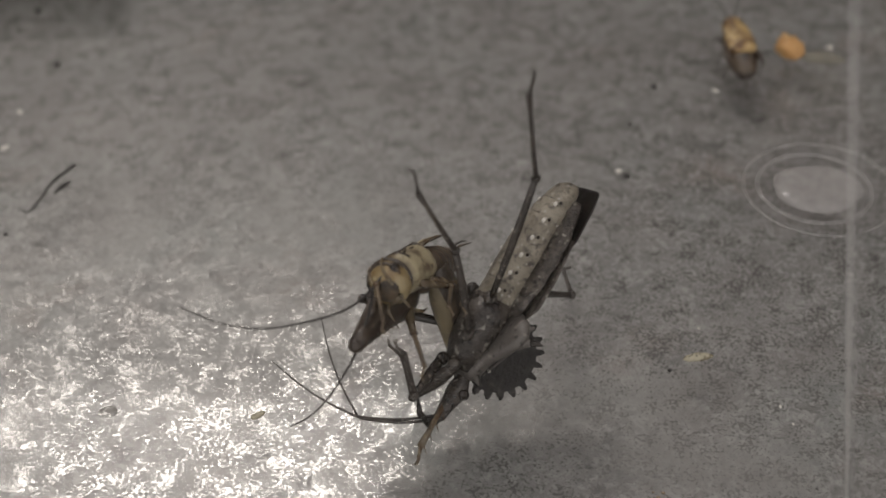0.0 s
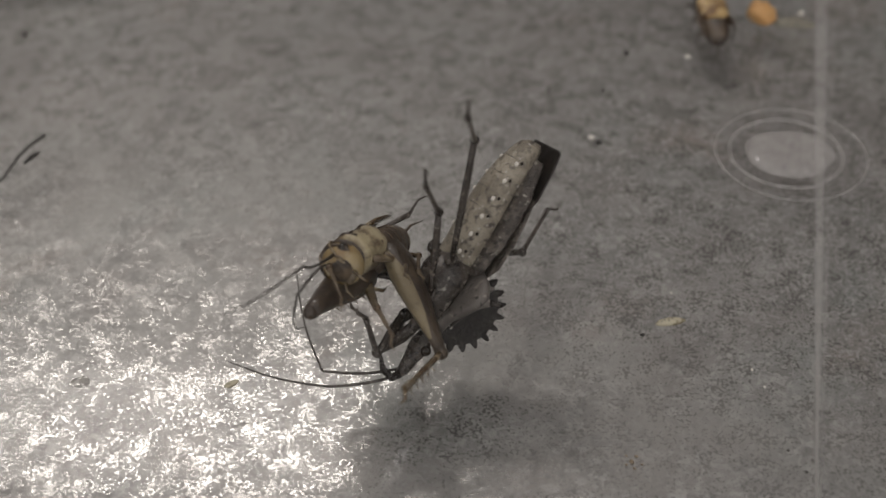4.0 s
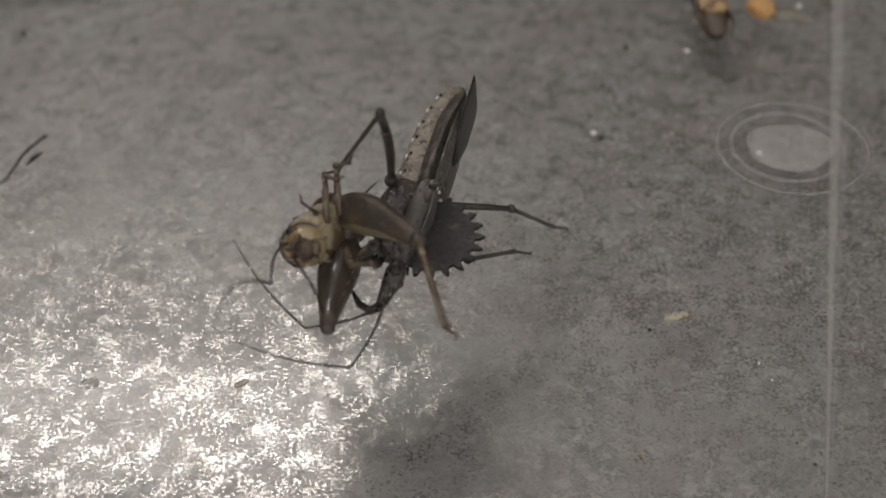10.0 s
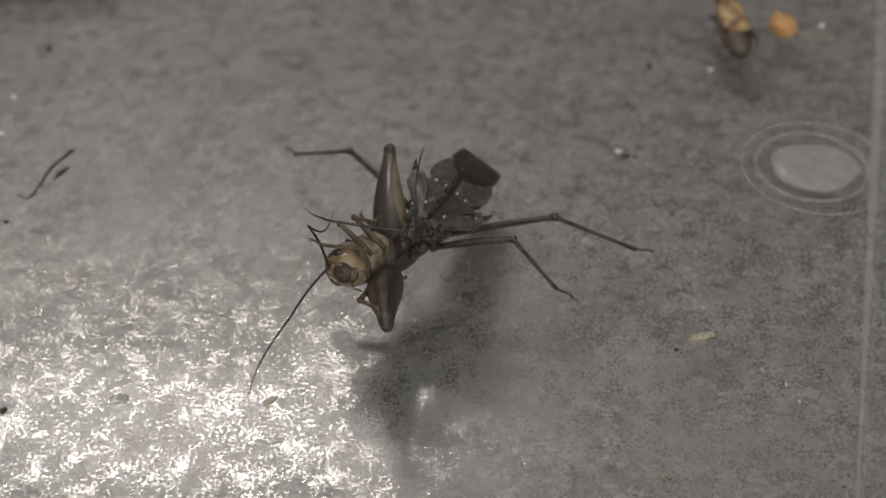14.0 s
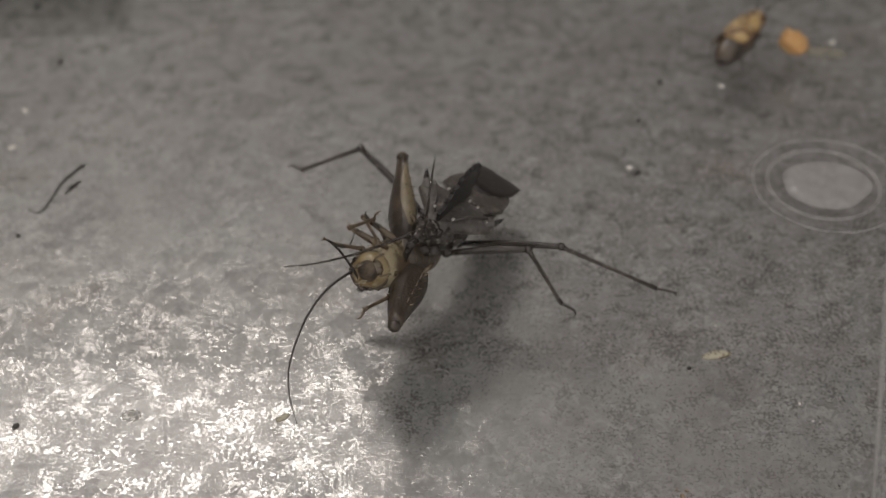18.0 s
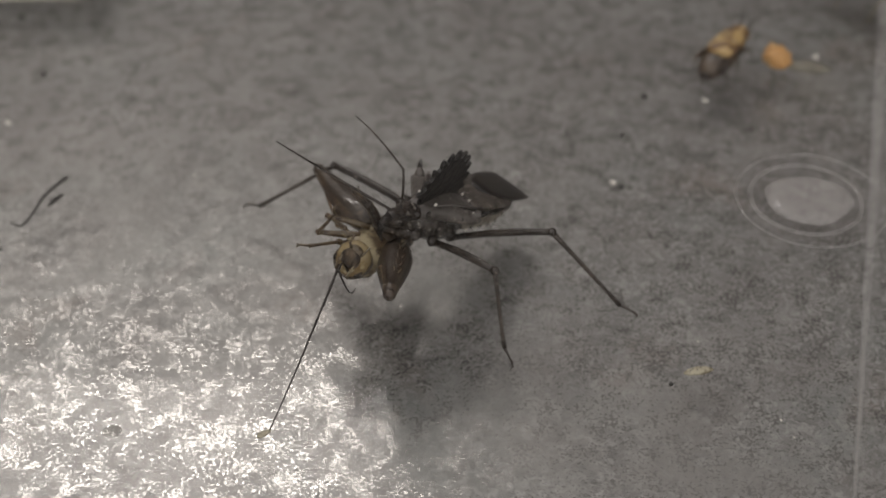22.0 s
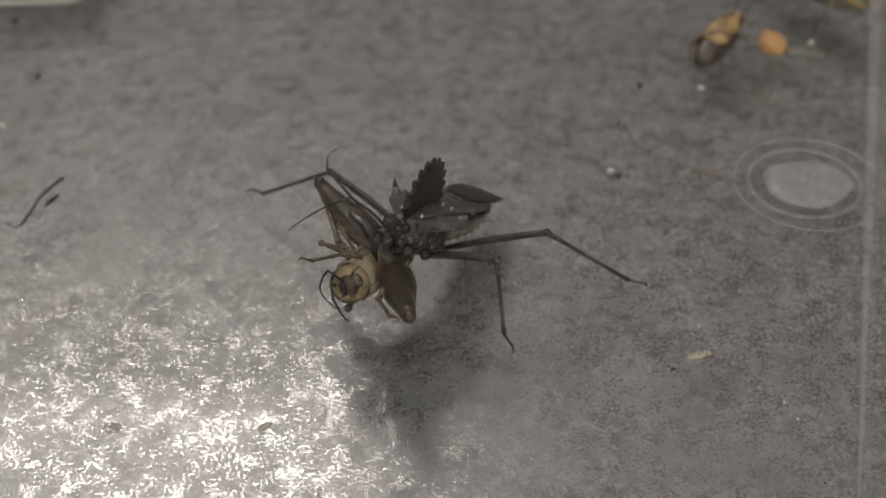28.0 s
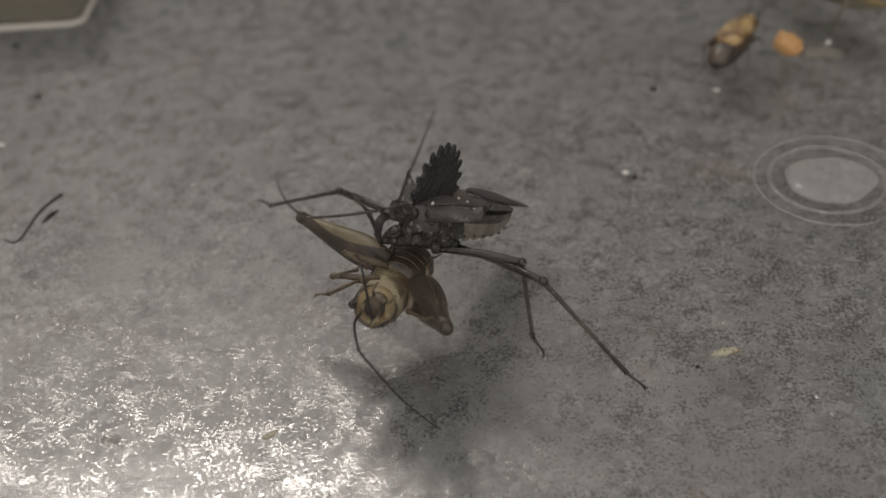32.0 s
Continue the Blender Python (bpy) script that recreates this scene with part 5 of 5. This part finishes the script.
BUG_FEELER_ROWS = {
-1: [
    (0, -0.516, -0.34, -0.786, 0.635, -0.315, -0.705),
    (1, -0.402, -0.278, -0.872, 0.709, -0.369, -0.602),
    (2, -0.656, -0.197, -0.729, 0.745, -0.3, -0.597),
    (5, -0.454, -0.35, -0.82, 0.708, -0.142, -0.692),
    (6, -0.626, -0.165, -0.762, 0.648, -0.394, -0.652),
    (7, -0.505, -0.21, -0.837, 0.647, -0.358, -0.674),
    (8, -0.46, -0.117, -0.88, 0.687, -0.268, -0.676),
    (9, -0.649, 0.141, -0.747, 0.536, -0.714, -0.451),
    (9.5, -0.678, 0.262, -0.687, 0.511, 0.008, -0.859),
    (10, -0.644, 0.242, -0.725, 0.402, 0.562, -0.723),
    (10.5, -0.218, -0.064, -0.974, 0.681, 0.489, -0.545),
    (11, -0.683, 0.153, -0.714, 0.792, 0.561, -0.239),
    (12, -0.652, 0.191, -0.734, 0.743, 0.559, -0.367),
    (13, -0.879, 0.308, -0.363, 0.653, 0.15, -0.743),
    (13.5, -0.88, 0.397, 0.261, 0.886, 0.216, -0.41),
    (14, -0.532, 0.329, 0.781, 0.97, 0.245, -0.007),
    (17, -0.542, 0.078, 0.837, 0.931, 0.364, -0.032),
    (19, -0.519, 0.195, 0.832, 0.95, 0.295, -0.104),
    (20, -0.439, 0.041, 0.897, 0.705, 0.7, -0.115),
    (20.5, -0.541, -0.148, 0.828, 0.498, 0.848, -0.18),
    (21, -0.344, 0.004, 0.939, 0.529, 0.845, -0.076),
    (22, -0.617, -0.067, 0.784, 0.377, 0.926, 0.007),
    (23, -0.647, -0.168, 0.744, 0.07, 0.977, -0.201),
    (24, -0.428, -0.171, 0.888, 0.438, 0.805, -0.401),
    (25.5, -0.749, 0.069, 0.659, 0.454, 0.756, -0.472),
    (27, -0.911, 0.294, 0.289, 0.466, 0.701, -0.54),
    (28, -0.85, 0.236, 0.471, 0.289, 0.697, -0.656),
    (30, -0.692, -0.117, 0.712, -0.492, 0.452, -0.744),
    (31, -0.624, -0.061, 0.779, -0.471, 0.407, -0.783),
    (31.33, -0.693, -0.191, 0.696, -0.848, 0.262, -0.46),
    (31.67, -0.742, -0.32, 0.589, -0.886, -0.177, 0.427),
    (32, -0.769, -0.435, 0.468, -0.537, -0.358, 0.764),
],
1: [
    (0, -0.506, -0.342, -0.792, 0.053, -0.351, -0.935),
    (1, -0.507, -0.229, -0.831, -0.083, -0.327, -0.942),
    (2, -0.675, -0.211, -0.707, -0.202, -0.297, -0.933),
    (5, -0.605, -0.264, -0.751, -0.184, -0.137, -0.973),
    (6, -0.687, -0.118, -0.717, -0.126, -0.309, -0.943),
    (7, -0.612, -0.154, -0.776, 0.198, -0.321, -0.926),
    (8, -0.637, -0.04, -0.77, -0.155, -0.146, -0.977),
    (9, -0.804, -0.276, -0.528, -0.168, 0.059, -0.984),
    (9.5, -0.959, -0.024, -0.281, -0.268, -0.226, -0.936),
    (10, -0.99, 0.124, -0.064, -0.162, 0.326, -0.932),
    (10.25, -0.854, 0.34, -0.394, -0.261, 0.85, -0.458),
    (10.5, -0.568, 0.497, -0.656, -0.228, 0.942, 0.248),
    (11, -0.509, 0.522, -0.684, -0.556, 0.772, 0.308),
    (12, -0.519, 0.558, -0.648, -0.699, 0.58, 0.418),
    (13, -0.534, 0.448, -0.717, -0.718, 0.451, 0.531),
    (14, -0.317, 0.874, -0.368, -0.905, 0.104, 0.412),
    (17, -0.762, 0.398, -0.512, -0.974, 0.228, 0.004),
    (18, -0.855, 0.367, -0.366, -0.969, 0.249, -0.002),
    (19, -0.928, 0.327, -0.18, -0.967, 0.251, 0.033),
    (20, -0.297, 0.928, 0.225, -0.874, -0.121, 0.471),
    (20.5, -0.023, 0.999, 0.043, -0.652, -0.528, 0.545),
    (21, -0.512, 0.858, -0.036, -0.925, -0.079, 0.371),
    (22, -0.466, 0.882, 0.069, -0.936, 0.033, 0.351),
    (23, -0.435, 0.879, 0.193, -0.916, -0.15, 0.373),
    (24, -0.395, 0.849, 0.35, -0.853, -0.175, 0.491),
    (27, -0.68, 0.551, 0.483, -0.798, -0.409, 0.443),
    (28, -0.423, 0.706, 0.568, -0.79, -0.444, 0.424),
    (30, -0.709, 0.667, 0.228, -0.772, -0.319, 0.551),
    (31, -0.689, 0.677, 0.26, -0.812, -0.265, 0.52),
    (32, -0.808, 0.516, -0.284, -0.883, -0.193, 0.429),
],
}
CRICKET_FEELER_ROWS = {
-1: [
    (0, -0.525, 0.851, -0.007, -0.429, 0.647, 0.631),
    (0.5, 0.104, 0.981, 0.164, -0.878, 0.231, 0.418),
    (1, 0.687, 0.677, 0.263, -0.959, -0.282, 0.03),
    (1.5, 0.424, 0.895, -0.139, -0.994, -0.059, -0.089),
    (2, 0.043, 0.864, -0.502, -0.965, 0.167, -0.203),
    (3, -0.455, 0.738, -0.498, -0.979, 0.165, -0.118),
    (4, -0.99, -0.125, -0.065, -0.986, 0.162, -0.031),
    (5, -0.823, -0.533, 0.198, -0.986, 0.157, 0.056),
    (5.5, -0.999, -0.043, 0.03, -0.999, 0.022, -0.042),
    (6, -0.876, 0.46, -0.147, -0.984, -0.114, -0.138),
    (7, -0.934, 0.216, 0.285, -0.962, -0.263, 0.067),
    (8, -0.996, 0.085, -0.03, -0.918, 0.116, -0.379),
    (9, -0.986, -0.071, -0.151, -0.988, 0.058, -0.142),
    (9.5, -0.929, 0.046, -0.368, -0.99, -0.035, -0.136),
    (10, -0.943, 0.185, -0.276, -0.979, -0.101, -0.178),
    (10.5, -0.933, -0.361, -0.013, -0.594, -0.24, -0.768),
    (11, -0.743, 0.116, -0.659, -0.71, -0.072, -0.701),
    (12, -0.746, 0.445, -0.495, -0.886, -0.215, -0.411),
    (13, -0.75, 0.639, -0.171, -0.988, 0.12, -0.095),
    (14, -0.846, 0.531, -0.053, -0.889, 0.269, -0.37),
    (15.5, -0.801, 0.503, 0.323, -0.731, 0.664, -0.161),
    (17, -0.641, 0.403, 0.653, -0.408, 0.909, 0.085),
    (19, -0.796, 0.289, 0.532, -0.921, 0.355, -0.16),
    (20, -0.698, 0.165, 0.697, -0.951, 0.303, 0.055),
    (20.25, -0.986, 0.103, 0.132, -0.939, 0.274, -0.206),
    (20.5, -0.874, 0, -0.486, -0.863, 0.226, -0.452),
    (21, -0.834, -0.004, -0.552, -0.813, 0.406, -0.416),
    (21.5, -0.969, 0.23, -0.085, -0.864, 0.466, 0.191),
    (22, -0.823, 0.397, 0.407, -0.59, 0.351, 0.727),
    (22.33, -0.899, 0.408, 0.159, -0.178, 0.164, 0.97),
    (22.67, -0.913, 0.389, -0.119, 0.596, -0.238, 0.767),
    (23, -0.863, 0.345, -0.369, 0.849, -0.397, 0.349),
    (23.5, -0.957, 0.107, -0.271, 0.541, -0.162, 0.825),
    (24, -0.979, -0.138, -0.153, 0.029, 0.134, 0.991),
    (27, -0.796, 0.269, -0.543, 0.577, 0.409, 0.707),
    (28, -0.839, 0.068, -0.54, 0.762, 0.261, 0.593),
    (30, -0.903, 0.314, -0.294, 0.891, 0.049, 0.452),
    (31, -0.923, 0.325, -0.207, 0.955, 0.019, 0.297),
    (31.5, -0.928, 0.309, -0.208, 0.747, 0.539, 0.39),
    (32, -0.933, 0.293, -0.209, 0.297, 0.885, 0.357),
],
1: [
    (0, -0.353, 0.668, -0.656, 0.255, 0.96, -0.111),
    (1, -0.684, 0.186, -0.705, 0.044, 0.999, 0.026),
    (2, -0.339, 0.758, -0.558, 0.049, 0.888, 0.456),
    (3.5, -0.875, 0.316, -0.368, 0.595, 0.77, 0.233),
    (5, -0.957, -0.29, 0.013, 0.925, 0.373, -0.075),
    (6, -0.909, -0.093, -0.406, 0.912, 0.269, 0.31),
    (7, -0.99, -0.141, 0.008, 0.939, 0.337, -0.068),
    (8, -0.882, -0.397, -0.255, 0.847, 0.532, 0.005),
    (9, -0.883, -0.097, -0.46, 0.793, 0.571, 0.211),
    (9.5, -0.854, -0.027, -0.519, 0.69, 0.543, 0.479),
    (10, -0.747, 0.086, -0.66, 0.748, 0.526, 0.406),
    (10.5, -0.342, -0.164, -0.925, 0.615, 0.677, 0.406),
    (11, -0.487, -0.605, -0.63, 0.514, 0.857, 0.046),
    (12, -0.723, -0.108, -0.683, 0.863, 0.459, 0.212),
    (13, -0.837, -0.324, -0.442, 0.957, 0.033, 0.288),
    (14, -0.581, -0.813, 0.044, 0.89, 0.192, 0.413),
    (17, -0.463, -0.853, -0.243, 0.897, 0.079, 0.434),
    (19, -0.873, -0.399, -0.281, 0.923, -0.092, 0.375),
    (20, -0.63, -0.669, -0.395, 0.651, -0.343, 0.677),
    (20.25, -0.799, -0.27, -0.537, 0.738, -0.14, 0.66),
    (20.5, -0.802, 0.186, -0.567, 0.789, 0.069, 0.611),
    (21, -0.889, 0.2, -0.413, 0.842, 0.043, 0.538),
    (22, -0.87, 0.084, -0.486, 0.823, 0.031, 0.567),
    (23, -0.878, 0.053, -0.476, 0.819, 0.043, 0.571),
    (24, -0.814, -0.01, -0.58, 0.786, 0.066, 0.615),
    (27, -0.344, -0.426, -0.837, 0.539, 0.309, 0.784),
    (28, -0.675, -0.439, -0.594, 0.633, 0.376, 0.677),
    (30, -0.78, -0.113, -0.615, 0.835, -0.058, 0.547),
    (31, -0.809, -0.18, -0.56, 0.828, -0.027, 0.56),
    (32, -0.336, -0.482, -0.809, 0.723, 0.108, 0.682),
],
}


SMALL_LEG_ROWS = {
"L1": [
    (0, 0.93, -0.1, -0.35, -0.9, -0.1, -0.42),
    (9.5, 0.93, -0.1, -0.35, -0.9, -0.1, -0.42),
    (10.1, 0.2, -0.95, 0.25, -0.7, 0, -0.7),
    (10.75, -0.313, -0.559, 0.768, -0.325, 0.164, -0.931),
    (13, -0.313, -0.559, 0.768, -0.325, 0.164, -0.931),
    (18, -0.413, -0.766, 0.494, -0.248, 0.033, -0.968),
    (28, -0.359, -0.816, 0.454, -0.387, 0.419, -0.821),
    (32, -0.359, -0.816, 0.454, -0.387, 0.419, -0.821),
],
"L2": [
    (0, 0.93, -0.1, -0.35, -0.9, -0.1, -0.42),
    (9.5, 0.93, -0.1, -0.35, -0.9, -0.1, -0.42),
    (10.1, 0.2, -0.95, 0.25, -0.7, -0.2, -0.7),
    (10.75, -0.301, -0.561, 0.771, -0.38, -0.333, -0.863),
    (13, -0.301, -0.561, 0.771, -0.38, -0.333, -0.863),
    (18, -0.358, -0.827, 0.433, -0.541, 0.645, -0.54),
    (28, -0.52, -0.854, 0.025, -0.638, 0.616, -0.462),
    (32, -0.52, -0.854, 0.025, -0.638, 0.616, -0.462),
],
"R1": [
    (0, -0.887, -0.233, 0.4, -0.57, 0.056, -0.819),
    (9.5, -0.887, -0.233, 0.4, -0.57, 0.056, -0.819),
    (10.1, -0.75, -0.62, 0.2, -0.85, 0, -0.2),
    (10.75, -0.509, -0.86, -0.033, -0.741, -0.099, 0.664),
    (13, -0.509, -0.86, -0.033, -0.741, -0.099, 0.664),
    (18, -0.342, -0.832, 0.438, -0.94, -0.339, 0.043),
    (28, -0.178, -0.951, 0.253, -0.927, -0.315, 0.205),
    (32, -0.178, -0.951, 0.253, -0.927, -0.315, 0.205),
],
"R2": [
    (0, -0.708, -0.022, -0.706, -0.657, -0.119, -0.745),
    (9.5, -0.708, -0.022, -0.706, -0.657, -0.119, -0.745),
    (10.75, -0.95, 0.259, -0.175, -0.352, -0.183, -0.918),
    (13, -0.95, 0.259, -0.175, -0.352, -0.183, -0.918),
    (18, -0.927, 0.362, 0.096, -0.995, 0.054, 0.081),
    (28, -0.954, 0.292, -0.063, -0.723, 0.402, -0.562),
    (32, -0.954, 0.292, -0.063, -0.723, 0.402, -0.562),
],
}


def limb_rows(rows, root, span):
    """Poses of an upper and a lower limb piece, hinged at the joint."""
    upper, lower, last = [], [], None
    for t, ax, ay, az, bx, by, bz in rows:
        a, b = Vector((ax, ay, az)).normalized(), Vector((bx, by, bz)).normalized()
        n = a.cross(b)
        if n.length < 0.05 and last is not None:
            n = last - a * last.dot(a)
        n.normalize()
        if last is not None and n.dot(last) < 0:
            n = -n
        last = n
        f = Matrix((a, n, a.cross(n))).transposed()
        nb = (n - b * n.dot(b)).normalized()
        g = Matrix((b, nb, b.cross(nb))).transposed()
        upper.append((t, Matrix.Translation(Vector(root) * MM) @ f.to_4x4()))
        lower.append((t, Matrix.Translation((span * MM, 0, 0)) @ (f.inverted() @ g).to_4x4()))
    return upper, lower


def motions():
    place = lambda r: (r[0], pose(r[1] * MM, r[2] * MM, r[3] * MM, *r[4:]))
    walk(BUG, [place(r) for r in BUG_ROWS])
    walk(CRICKET, [place(r) for r in CRICKET_ROWS])
    for key, rows in BUG_LEG_ROWS.items():
        kind, side = key[1:], -1 if key[0] == "L" else 1
        x, y, z = HIPS[kind]
        up, low = limb_rows(rows, (x, side * y, z), SPANS[kind][0])
        walk(BUG_LEGS[key][0], up)
        walk(BUG_LEGS[key][1], low)
    for key, rows in CRICKET_LEG_ROWS.items():
        up, low = limb_rows(rows, CRICKET_HIPS[key], 11.0)
        walk(CRICKET_LEGS[key][0], up)
        walk(CRICKET_LEGS[key][1], low)
    for key, rows in SMALL_LEG_ROWS.items():
        hip, span, _ = SMALL_HIPS[key]
        up, low = limb_rows(rows, hip, span)
        walk(CRICKET_LEGS[key][0], up)
        walk(CRICKET_LEGS[key][1], low)
    for feelers, table, base, span in ((BUG_FEELERS, BUG_FEELER_ROWS, (-10.0, 0.5, 1.4), 7.5), (CRICKET_FEELERS, CRICKET_FEELER_ROWS, (-6.2, 0.6, 0.9), 7.0)):
        for side, rows in table.items():
            up, low = limb_rows(rows, (base[0], side * base[1], base[2]), span)
            walk(feelers[side][0], up)
            walk(feelers[side][1], low)
    rest = pose(40.4 * MM, 44.5 * MM, 2.4 * MM, 0, 6, -86)
    turned = pose(40.2 * MM, 45.8 * MM, 2.4 * MM, 0, 4, -126)
    walk(NYMPH, [(0, rest), (14.6, rest), (15.6, turned), (32, turned)])
    visits = ((0, 70, 84, -80), (19, 70, 84, -80), (21, 66, 70, -70), (22, 63, 63.5, -62), (23, 64, 61, -50), (24, 65, 60.5, -50), (25.5, 59, 59, -58), (26.8, 54.8, 57.6, -60), (32, 54.8, 57.8, -60))
    walk(VISITOR, [(t, pose(x * MM, y * MM, 4.5 * MM, 0, 0, a)) for t, x, y, a in visits])


motions()
